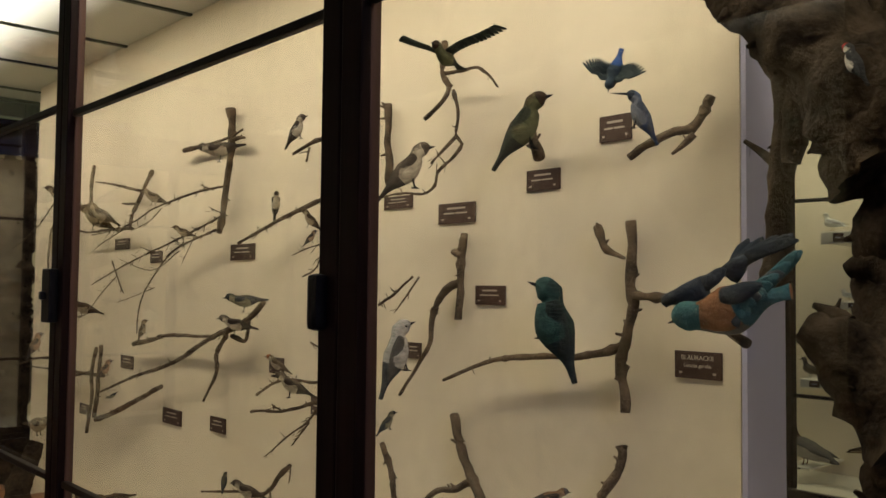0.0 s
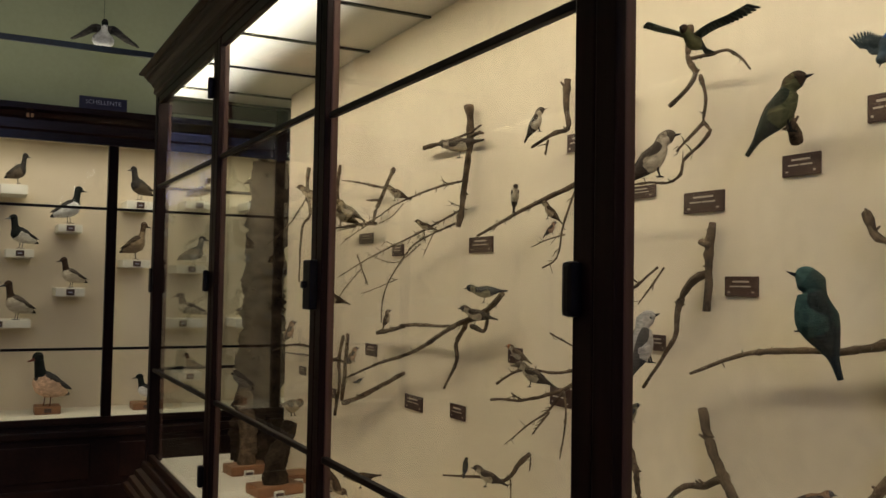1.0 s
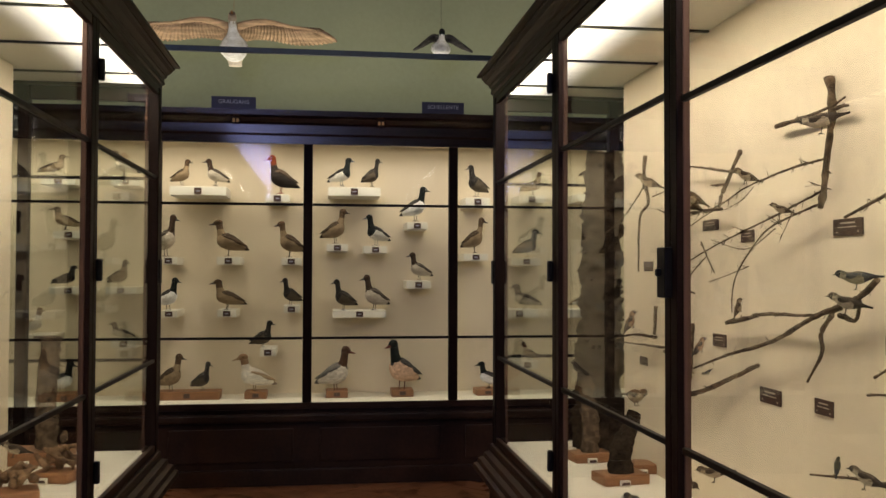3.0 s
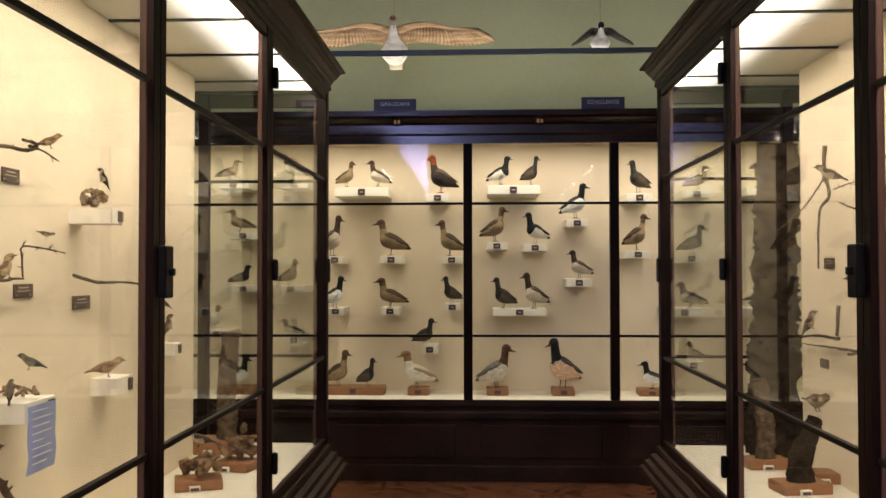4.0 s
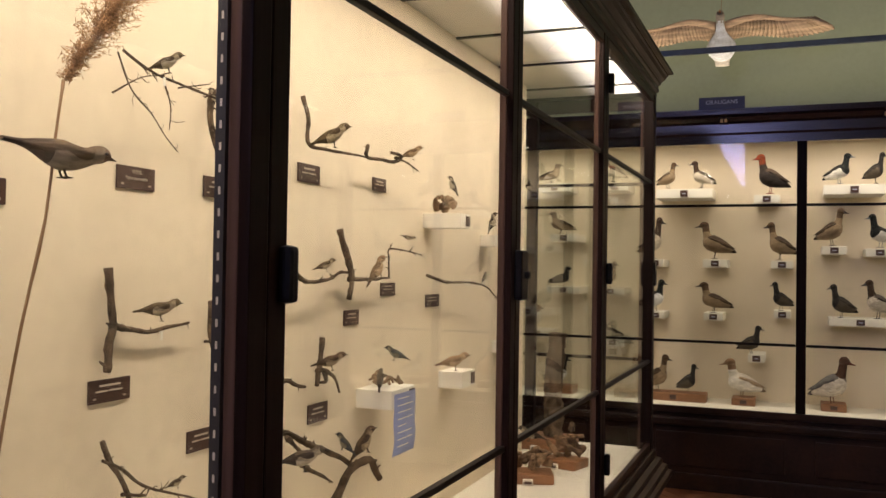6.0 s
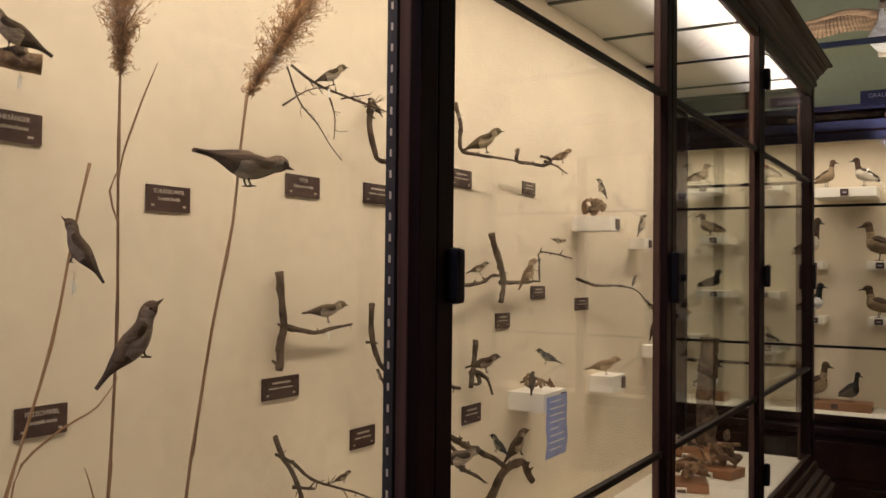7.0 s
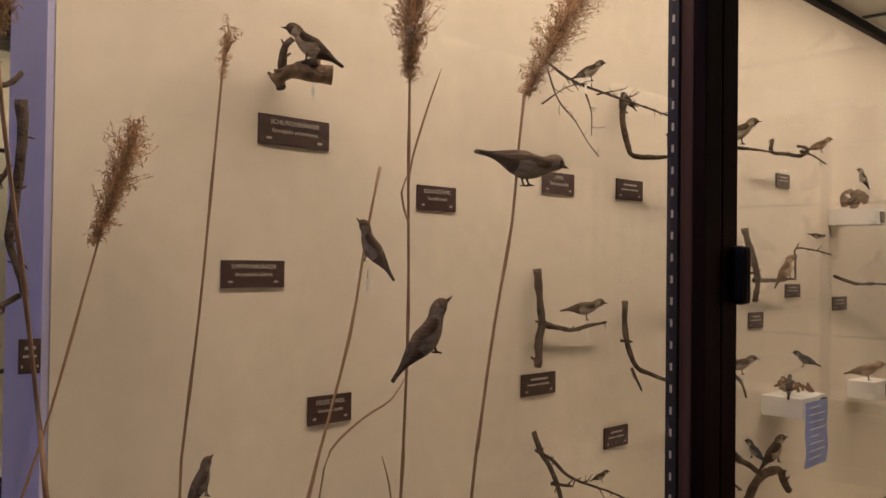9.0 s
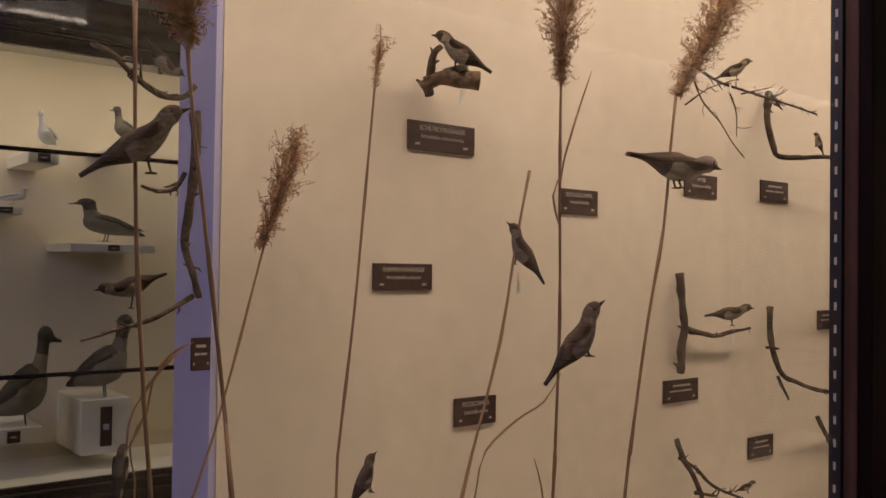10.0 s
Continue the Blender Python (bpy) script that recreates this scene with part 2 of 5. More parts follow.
structure("wall_south", bm, GREEN, "sage green wall with one window opening")
structure("ceiling", box(-5.6, 5.6, -5.2, 7.6, 4.6, 4.75), PLASTER, "dull white plaster ceiling in shade")

CASE_N, CASE_S = 5.08, -0.55
GLASS_X, WALL_X, BACK_X = 1.02, 1.66, 2.46
STILES = (-0.49, 0.894, 2.245, 3.58)
DECK_Z, ROOF_Z = 0.56, 2.675


def cabinet(s):
    """Glazed double-sided cabinet with a cream partition down its middle."""
    cab = thing("display_cabinet", (s * WALL_X, 2.2, 0), "dark oak glazed cabinet with lit cream partition and bird mounts", "cabinet", "free-standing cabinets")
    ox, oy = s * WALL_X, 2.2

    def put(name, bm, mat, label="", parent=None):
        bmesh.ops.translate(bm, verts=bm.verts, vec=(-ox, -oy, 0))
        ob = part(name, bm, mat, parent or cab, label)
        return ob

    def bx(x0, x1, y0, y1, z0, z1, bevel=0.0):
        return box(s * x0, s * x1, y0, y1, z0, z1, bevel)

    put("plinth", bx(0.97, 2.51, CASE_S - 0.02, CASE_N + 0.02, -0.02, 0.40, 0.004), WOOD)
    put("skirting", bx(0.93, 0.967, CASE_S - 0.04, CASE_N + 0.05, -0.02, 0.13, 0.008), WOOD)
    xa, xb = sorted((s * 0.985, s * 2.495))
    base = [(-0.02, 0.556), (0.005, 0.556), (0.012, 0.55), (0.018, 0.53), (0.018, 0.51), (0.045, 0.497), (0.05, 0.478), (0.05, 0.47), (0.075, 0.457), (0.08, 0.44), (0.08, 0.43), (0.10, 0.42), (0.105, 0.40), (0.10, 0.385), (-0.02, 0.385)]
    put("base_moulding", ring_moulding(base, xa, xb, CASE_S, CASE_N), WOOD)
    for y0 in (-0.45, 0.72, 1.89, 3.06):
        put("base_panel", bx(0.958, 0.968, y0 + 0.06, y0 + 1.11, 0.17, 0.36, 0.004), WOOD)
    put("deck", bx(1.002, 2.478, CASE_S, CASE_N - 0.002, 0.403, DECK_Z), DECK, "white lined cabinet floor")
    put("partition", bx(WALL_X, WALL_X + 0.15, 0.553 if s > 0 else 0.118, 4.62, DECK_Z + 0.001, ROOF_Z - 0.001), CREAM, "cream painted partition panel")
    e = 0.553 if s > 0 else 0.118
    for z in (1.862,):
        put("panel_seam", bx(WALL_X - 0.0004, WALL_X - 0.0001, e + 0.004, 4.61, z, z + 0.0025), CREAM)
    put("partition_end", bx(WALL_X + 0.002, WALL_X + 0.148, e - 0.012, e - 0.001, DECK_Z + 0.001, ROOF_Z - 0.001), LAVENDER, "pale lavender end board")
    # roof: frosted panes, tube glow put into their emission, between dark bars
    ys = [CASE_S + 0.07] + [y for y in (0.38, 1.0, 1.62, 2.24, 2.86, 3.48, 4.10, 4.72)] + [CASE_N - 0.07]
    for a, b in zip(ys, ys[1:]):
        put("roof_pane", bx(1.05, 2.43, a + 0.008, b - 0.008, ROOF_Z, ROOF_Z + 0.012), GLOW_FROST)
    for y in ys[1:-1]:
        put("roof_bar", bx(1.04, 2.44, y - 0.011, y + 0.011, ROOF_Z - 0.008, ROOF_Z + 0.02), BARS)
    put("roof_cover", bx(0.99, 2.49, CASE_S, CASE_N, 2.80, 2.83), WOOD)
    # frieze and cornice
    cor = [(-0.07, 2.658), (0.0, 2.658), (0.0, 2.682), (0.010, 2.687), (0.013, 2.698), (0.010, 2.708), (0.010, 2.724), (0.020, 2.730), (0.022, 2.742), (0.030, 2.752), (0.043, 2.764), (0.052, 2.782), (0.060, 2.788), (0.060, 2.797), (0.084, 2.803), (0.088, 2.812), (0.080, 2.825), (-0.07, 2.829)]
    put("cornice", ring_moulding(cor, xa, xb, CASE_S, CASE_N), WOOD)
    # uprights, doors and panes on both long sides
    for gx, sg in ((GLASS_X, 1), (3.48 - GLASS_X, -1)):
        rows = STILES if sg == 1 else (STILES[0], STILES[1] + 0.25, *STILES[2:])
        for i, y in enumerate(rows):
            wide = 0.056 if i % 2 else 0.049
            put("stile", bx(gx - 0.014 * sg, gx + 0.008 * sg, y - wide + 0.002, y + wide - 0.002, DECK_Z + 0.001, 2.656, 0.004), INNER_LIT)
            for d in (-1, 1):
                put("door_stile", box(s * (gx - 0.036 * sg), s * (gx - 0.0145 * sg), y + d * 0.0008, y + d * wide, 0.58, 2.655, 0.004), WOOD_Z_SHADE)
            if i % 2:
                for z in (0.707, 1.552, 2.40):
                    put("hinge", bx(gx - 0.062 * sg, gx - 0.0365 * sg, y + 0.024, y + 0.055, z, z + 0.095, 0.010), IRON, "black iron hinge")
            else:
                put("lock", bx(gx - 0.062 * sg, gx - 0.037 * sg, y - 0.022, y + 0.046, 1.520, 1.670, 0.006), IRON, "black iron cabinet lock")
                put("knob", bx(gx - 0.078 * sg, gx - 0.0622 * sg, y - 0.002, y + 0.022, 1.583, 1.607, 0.007), IRON)
            if sg == 1 and i == 1 and s < 0:
                st = put("shelf_strip", bx(gx + 0.0085, gx + 0.027, y - 0.060, y - 0.030, 0.6, 2.62), STRIP, "black shelf strip with pale holes")
                bm = bmesh.new()
                for z in np.arange(0.62, 2.6, 0.0345):
                    block(bm, s * (gx + 0.0155), s * (gx + 0.0195), y - 0.0606, y - 0.0585, z, z + 0.012)
                put("strip_holes", bm, INK)["kind"] = "stuff"
        for y in (CASE_N - 0.04, CASE_S + 0.04):
            put("corner_post", bx(gx - 0.035 * sg, gx + 0.03 * sg, y - 0.038, y + 0.038, DECK_Z + 0.001, 2.656, 0.006), WOOD_Z_SHADE)
            put("corner_lining", bx(gx + 0.0305 * sg, gx + 0.045 * sg, y - 0.034, y + 0.034, DECK_Z + 0.001, 2.656, 0.003), INNER_LIT)
            put("keeper", bx(gx - 0.048 * sg, gx - 0.0355 * sg, y - 0.030, y + 0.030, 1.525, 1.665, 0.004), IRON, "black iron lock keeper")
        edges = [*rows, CASE_N - 0.04]
        for a, b in zip(edges, edges[1:]):
            put("top_rail", bx(gx - 0.033 * sg, gx - 0.008 * sg, a + 0.057, b - 0.057, 2.615, 2.655, 0.004), WOOD)
            put("bottom_rail", bx(gx - 0.033 * sg, gx - 0.008 * sg, a + 0.057, b - 0.057, 0.565, 0.605, 0.004), WOOD)
            for z in (1.083, 2.10 if s > 0 and a < 1 else 2.135):
                put("glazing_bar", bx(gx - 0.027 * sg, gx - 0.008 * sg, a + 0.057, b - 0.057, z - 0.009, z + 0.009, 0.003), BARS)
            pane = put("glass_pane", bx(gx - 0.006 * sg, gx - 0.002 * sg, a + 0.034, b - 0.034, 0.56, 2.66), GLASS)
            pane.visible_shadow = False
    for y, d in ((CASE_N - 0.02, 1), (CASE_S + 0.02, -1)):
        put("end_stile", bx(1.71, 1.77, y - 0.03, y + 0.03, DECK_Z + 0.001, 2.66, 0.005), WOOD_Z_SHADE)
        for a, b in ((1.06, 1.705), (1.775, 2.42)):
            pane = put("end_pane", bx(a, b, y - 0.002, y + 0.002, 0.562, 2.66), GLASS)
            pane.visible_shadow = False
            put("end_rail", bx(a, b, y - 0.02, y + 0.02, 2.58, 2.658, 0.004), WOOD)
            for z in (1.083, 2.135):
                put("end_bar", bx(a, b, y + 0.003 * d, y + 0.02 * d, z - 0.009, z + 0.009), BARS)
    return cab


def wall_case(m, half, stiles, label):
    """Shallow glazed case against a wall; front at y = 0, x along it, 0.6 m deep."""
    case = new("wall_case")
    tagged(case, label, "cabinet", "wall cases")
    case.matrix_world = m
    put = lambda name, bm, mat, lab="": part(name, bm, mat, case, lab)
    put("plinth", box(-half, half, 0.0, 0.655, -0.02, 0.56, 0.004), WOOD)
    put("skirting", box(-half, half, -0.035, -0.003, -0.02, 0.12, 0.008), WOOD)
    put("base_moulding", box(-half, half, -0.045, -0.003, 0.47, 0.53, 0.014), WOOD)
    for a, b in zip(stiles, stiles[1:]):
        put("base_panel", box(a + 0.10, b - 0.10, -0.014, -0.001, 0.17, 0.42, 0.006), WOOD)
    put("deck", box(-half, half, 0.002, 0.60, 0.562, 0.602), DECK, "white lined case floor")
    put("back_panel", box(-half, half, 0.60, 0.63, 0.563, 2.66), CREAM, "cream painted back panel")
    put("roof", box(-half, half, 0.0, 0.655, 2.661, 2.70), FROST)
    put("bottom_rail", box(-half, half, -0.03, 0.0, 0.565, 0.612, 0.004), WOOD)
    cor = [(0.0, 2.56), (-0.03, 2.56), (-0.03, 2.62), (-0.045, 2.635), (-0.045, 2.70), (-0.07, 2.715), (-0.085, 2.745), (-0.12, 2.76), (-0.125, 2.80), (0.02, 2.80), (0.02, 2.665), (0.0, 2.66)]
    bm = moulding(cor, -half, half)
    bmesh.ops.transform(bm, matrix=Matrix(((0, 1, 0, 0), (1, 0, 0, 0), (0, 0, 1, 0), (0, 0, 0, 1))), verts=bm.verts)
    bmesh.ops.recalc_face_normals(bm, faces=bm.faces)
    put("cornice", bm, POLISHED)
    put("top_cover", box(-half, half, 0.021, 0.655, 2.77, 2.80), WOOD)
    for x in stiles:
        put("stile", box(x - 0.034, x + 0.034, -0.032, 0.03, 0.613, 2.56, 0.006), WOOD_Z_SHADE)
    for a, b in zip(stiles, stiles[1:]):
        pane = put("glass_pane", box(a + 0.03, b - 0.03, -0.006, -0.002, 0.612, 2.56), GLASS)
        pane.visible_shadow = False
        for z in (1.096, 2.103):
            put("glazing_bar", box(a + 0.035, b - 0.035, -0.022, -0.007, z - 0.010, z + 0.010, 0.003), BARS)
    return case


cabinet(1)
cabinet(-1)
wall_case(pose(0, 6.53, 0), 4.62, [-4.605, -3.495, -2.385, -1.275, -0.165, 0.945, 2.055, 3.165, 4.275], "long dark oak wall case with lit cream back and ducks")
side = [-5.4 + 1.11 * i for i in range(11)]
wall_case(pose(-4.6, 1.0, 0, 0, 0, 90), 5.45, [v + 0.25 for v in side[:-1]], "dark oak wall case of water birds along the side wall")
wall_case(pose(4.6, 1.0, 0, 0, 0, -90), 5.45, side, "dark oak wall case of gulls along the side wall")
rail = thing("hanging_rail", (0, 6.1, 3.16), "blue-black rail with painted glints spanning the passage between the cases", "rail", kind="structure")
part("rail_bar", box(-5.24, 5.24, -0.015, 0.015, -0.02, 0.02, 0.005), RAIL_GLINT, rail)
win = thing("window_1", (-1.7, -5.1, 3.7), "small high window with dark wooden frame", "window", kind="structure")
bm = box(-0.6, 0.6, -0.04, 0.04, -0.65, -0.59)
block(bm, -0.6, 0.6, -0.04, 0.04, 0.59, 0.65)
for x in (-0.6, -0.03, 0.54):
    block(bm, x, x + 0.06, -0.04, 0.04, -0.589, 0.589)
part("window_frame", bm, WOOD, win)


# ---- birds: mounted specimens, one plain mesh each ----
def C(r, g, b):
    return (r, g, b)


# back, belly, head, wing, tail, bill
PALETTES = {
    "brown": (C(0.095, 0.06, 0.032), C(0.34, 0.265, 0.175), C(0.105, 0.07, 0.04), C(0.06, 0.038, 0.022), C(0.06, 0.04, 0.024), C(0.05, 0.04, 0.03)),
    "warbler": (C(0.155, 0.115, 0.062), C(0.40, 0.33, 0.215), C(0.15, 0.11, 0.06), C(0.095, 0.067, 0.036), C(0.09, 0.065, 0.036), C(0.06, 0.045, 0.03)),
    "reedbird": (C(0.14, 0.092, 0.056), C(0.24, 0.185, 0.14), C(0.13, 0.08, 0.052), C(0.10, 0.066, 0.042), C(0.07, 0.048, 0.034), C(0.09, 0.06, 0.035)),
    "grey": (C(0.105, 0.08, 0.056), C(0.40, 0.34, 0.25), C(0.09, 0.07, 0.05), C(0.05, 0.037, 0.027), C(0.045, 0.035, 0.027), C(0.04, 0.035, 0.03)),
    "palegrey": (C(0.3, 0.285, 0.26), C(0.45, 0.41, 0.36), C(0.34, 0.32, 0.295), C(0.075, 0.068, 0.06), C(0.05, 0.05, 0.05), C(0.03, 0.03, 0.03)),
    "tit": (C(0.075, 0.068, 0.045), C(0.27, 0.24, 0.16), C(0.03, 0.03, 0.03), C(0.06, 0.062, 0.062), C(0.05, 0.05, 0.052), C(0.03, 0.03, 0.03)),
    "robin": (C(.13, .095, .06), C(.40, .34, .26), C(.34, .13, .055), C(.11, .08, .05), C(.11, .08, .05), C(.05, .04, .03)),
    "finch": (C(.20, .12, .065), C(.42, .27, .17), C(.15, .13, .12), C(.07, .055, .045), C(.06, .05, .04), C(.12, .10, .08)),
    "buff": (C(.30, .19, .10), C(.46, .33, .2), C(.30, .19, .11), C(.2, .13, .075), C(.17, .11, .065), C(.12, .09, .06)),
    "roller": (C(0.02, 0.038, 0.034), C(0.026, 0.06, 0.056), C(0.035, 0.075, 0.07), C(0.014, 0.02, 0.02), C(0.014, 0.024, 0.028), C(0.02, 0.02, 0.022)),
    "rollerfly": (C(0.17, 0.075, 0.034), C(0.035, 0.095, 0.11), C(0.035, 0.1, 0.105), C(0.016, 0.022, 0.032), C(0.02, 0.07, 0.09), C(0.02, 0.02, 0.02)),
    "kingfisher": (C(0.07, 0.095, 0.15), C(0.16, 0.17, 0.2), C(0.035, 0.045, 0.06), C(0.08, 0.095, 0.125), C(0.05, 0.075, 0.15), C(0.02, 0.02, 0.025)),
    "beeeater": (C(.05, .03, .015), C(.085, .085, .04), C(.035, .022, .014), C(.022, .027, .018), C(.018, .02, .016), C(.012, .012, .012)),
    "woodpecker": (C(.04, .04, .04), C(.5, .46, .4), C(.42, .045, .04), C(.05, .05, .05), C(.03, .03, .03), C(.06, .06, .06)),
    "duckbrown": (C(0.045, 0.03, 0.019), C(0.25, 0.18, 0.11), C(0.085, 0.052, 0.03), C(0.06, 0.04, 0.025), C(0.04, 0.028, 0.019), C(0.05, 0.04, 0.035)),
    "duckgrey": (C(0.075, 0.06, 0.048), C(0.50, 0.44, 0.35), C(0.05, 0.03, 0.02), C(0.05, 0.039, 0.031), C(0.025, 0.02, 0.018), C(0.05, 0.05, 0.055)),
    "duckblack": (C(.02, .018, .018), C(.62, .59, .52), C(.012, .014, .014), C(.025, .022, .02), C(.015, .015, .015), C(.16, .18, .2)),
    "duckdark": (C(.03, .026, .022), C(.09, .07, .05), C(.025, .022, .02), C(.04, .033, .026), C(.02, .018, .016), C(.12, .11, .1)),
    "duckwhite": (C(.55, .5, .42), C(.68, .64, .56), C(.25, .15, .085), C(.30, .22, .14), C(.2, .15, .1), C(.25, .16, .09)),
    "goldeneye": (C(.03, .027, .025), C(.80, .77, .70), C(.012, .015, .014), C(.06, .055, .05), C(.03, .027, .025), C(.03, .03, .03)),
    "redcrest": (C(0.07, 0.045, 0.03), C(0.03, 0.023, 0.02), C(.16, .035, .014), C(0.05, 0.035, 0.025), C(0.03, 0.024, 0.02), C(0.22, 0.04, 0.025)),
    "goosander": (C(0.045, 0.042, 0.04), C(0.62, 0.42, 0.3), C(0.014, 0.017, 0.016), C(0.06, 0.056, 0.053), C(0.09, 0.085, 0.08), C(0.12, 0.035, 0.025)),
    "goosanderf": (C(.14, .13, .12), C(.52, .47, .4), C(.085, .045, .03), C(.11, .105, .1), C(.10, .09, .085), C(.14, .05, .035)),
    "kingdive": (C(0.028, 0.042, 0.055), C(0.09, 0.05, 0.03), C(0.02, 0.03, 0.03), C(0.026, 0.036, 0.038), C(0.022, 0.06, 0.19), C(0.02, 0.02, 0.02)),
    "gull": (C(.42, .42, .42), C(.72, .7, .65), C(.66, .64, .6), C(.34, .34, .34), C(.5, .5, .48), C(.4, .3, .12)),
    "loon": (C(.05, .045, .04), C(.22, .19, .155), C(.06, .053, .048), C(.04, .036, .032), C(.035, .03, .028), C(.05, .045, .04)),
    "goose": (C(.20, .15, .11), C(.90, .86, .76), C(.38, .31, .23), C(.46, .31, .19), C(.6, .52, .42), C(.45, .2, .08)),
}


def bird_mats(pal):
    return [feathers(pal + "_" + k, c) for k, c in zip(("back", "belly", "head", "wing", "tail", "bill"), PALETTES[pal])] + [EYE_BLACK, feathers(pal + "_side", C(*[.45 * p + .55 * q for p, q in zip(PALETTES[pal][0][:3], PALETTES[pal][1][:3])]))]


SONG = ((.03, .0, .020, .046), (.14, .003, .024, .038), (.27, .004, .036, .042), (.37, -.004, .072, .066), (.47, -.014, .112, .102), (.58, -.018, .134, .120),
        (.68, -.004, .122, .110), (.755, .022, .092, .084), (.80, .045, .078, .072), (.845, .060, .082, .075), (.89, .064, .080, .072), (.925, .058, .056, .052), (.945, .050, .028, .028))
DUCK = ((-.5, .17, .022, .05), (-.40, .21, .065, .085), (-.24, .285, .15, .16), (-.04, .36, .215, .215), (.13, .435, .22, .205), (.245, .50, .16, .15), (.31, .53, .05, .05))
WADE = ((-.5, .33, .012, .05), (-.35, .36, .07, .08), (-.15, .42, .15, .16), (.05, .47, .19, .18), (.18, .54, .17, .16), (.27, .66, .11, .10), (.33, .77, .085, .08), (.39, .84, .082, .078), (.45, .85, .06, .056), (.485, .835, .03, .03))


def shaped(bm, stations, bill, sides=18, head_from=0.8, tail_to=0.3, flank=0.1):
    """Body, head and bill of a bird facing +x, with colours by region."""
    centres = smooth_path([(u, 0, w) for u, w, *_ in stations], 0.035)
    n = len(stations)
    # radii follow the same smooth path
    rad = smooth_path([(i, a, b) for i, (_, _, a, b) in enumerate(stations)], 10)
    us = np.linspace(0, 1, len(centres))
    rs = np.linspace(0, 1, len(rad))
    hh, ww = np.interp(us, rs, [r.y for r in rad]), np.interp(us, rs, [r.z for r in rad])
    faces = loft(bm, centres, [(max(.004, a), max(.004, b)) for a, b in zip(hh, ww)], sides, ups=Vector((0, 0, 1)) if abs((centres[-1] - centres[0]).z) < .3 else Vector((-.35, 0, 1)).normalized())
    m = len(centres)
    for i, j, f in faces:
        low = math.sin(2 * math.pi * (j + .5) / sides) + .12 * noise.noise(Vector((i * 1.7, j * 2.3, 4)))
        edge = head_from + .03 * noise.noise(Vector((j * 1.9, 3, 1)))
        f.material_index = 2 if i / m > edge else (4 if i / m < tail_to else (1 if low < flank - .22 else (7 if low < flank + .22 else 0)))
    tip = centres[-1]
    blen, bdir, br = bill
    end = tip + Vector(bdir).normalized() * blen
    loft(bm, [tip - Vector(bdir).normalized() * .01, tip.lerp(end, .5), end], [br, br * .6, br * .12], 6, 5)


def duck_shape(bm, pal, bill):
    """Body, neck, round head and flat bill of a duck facing +x."""
    dark = pal in DARK_BREAST
    path = smooth_path([(u, 0, w) for u, w, *_ in DUCK], .035)
    xs = [d[0] for d in DUCK]
    rad = [(float(np.interp(p.x, xs, [d[2] for d in DUCK])), float(np.interp(p.x, xs, [d[3] for d in DUCK]))) for p in path]
    for i, j, f in loft(bm, path, rad, 18, ups=Vector((0, 0, 1))):
        low = math.sin(2 * math.pi * (j + .5) / 18) + .12 * noise.noise(Vector((i * 1.7, j * 2.3, 4)))
        u = i / len(path)
        f.material_index = 4 if u < .12 else (2 if dark and u > .78 else (1 if low < .25 or (u > .84 and not dark) else (7 if low < .42 else 0)))
    neck = smooth_path([(.13, 0, .44), (.20, 0, .58), (.235, 0, .69), (.25, 0, .78), (.262, 0, .85)], .03)
    m = len(neck)
    for i, j, f in loft(bm, neck, [float(np.interp(k / (m - 1), (0, .3, .6, 1), (.165, .125, .092, .085))) for k in range(m)], 14, ups=Vector((-1, 0, .2))):
        f.material_index = 2 if dark or i / m > (.30 if pal in LONG_HOOD else .62) else 1
    head = [(.175, .865, .02), (.205, .88, .062), (.25, .897, .090), (.30, .90, .094), (.35, .885, .076), (.39, .866, .042)]
    loft(bm, [Vector((x, 0, z)) for x, z, _ in head], [(r, r * .88) for *_, r in head], 14, 2, Vector((0, 0, 1)))
    end = (.52, .835) if not bill else (.39 + bill[0], .85)
    loft(bm, [Vector((.375, 0, .866)), Vector(((.375 + end[0]) / 2, 0, .848)), Vector((end[0], 0, end[1]))], [(.036, .036), (.02, .032), (.010, .026)], 8, 5, Vector((0, 0, 1)))


LONG_HOOD = ("goosander", "goosanderf", "goldeneye", "duckgrey")


def folded_wing(bm, centre, length, height, thick, tilt, side):
    """A closed wing as a flattened drop with a few layered feather rows."""
    for k, (sc, dz, off) in enumerate(((1.0, 0, 0), (.78, .012, .006), (.5, .02, .011))):
        path, rad = [], []
        for t in np.linspace(0, 1, 9):
            x = (0.5 - t * sc) * length + (1 - sc) * .0
            w = math.sin(math.pi * min(1, (t * .92 + .08)) ** .8) ** .7
            path.append(Vector((centre[0] + x * math.cos(tilt), side * (centre[1] + off + thick * .3 * math.sin(math.pi * t)) - side * thick * t * .9, centre[2] + dz * (1 - t) + x * math.sin(tilt))))
            rad.append((max(.003, height * .5 * w * (1 - .25 * k)), max(.003, thick * w)))
        loft(bm, path, rad, 8, 3, Vector((0, 0, 1)))


DARK_BREAST = ("duckblack", "duckdark")


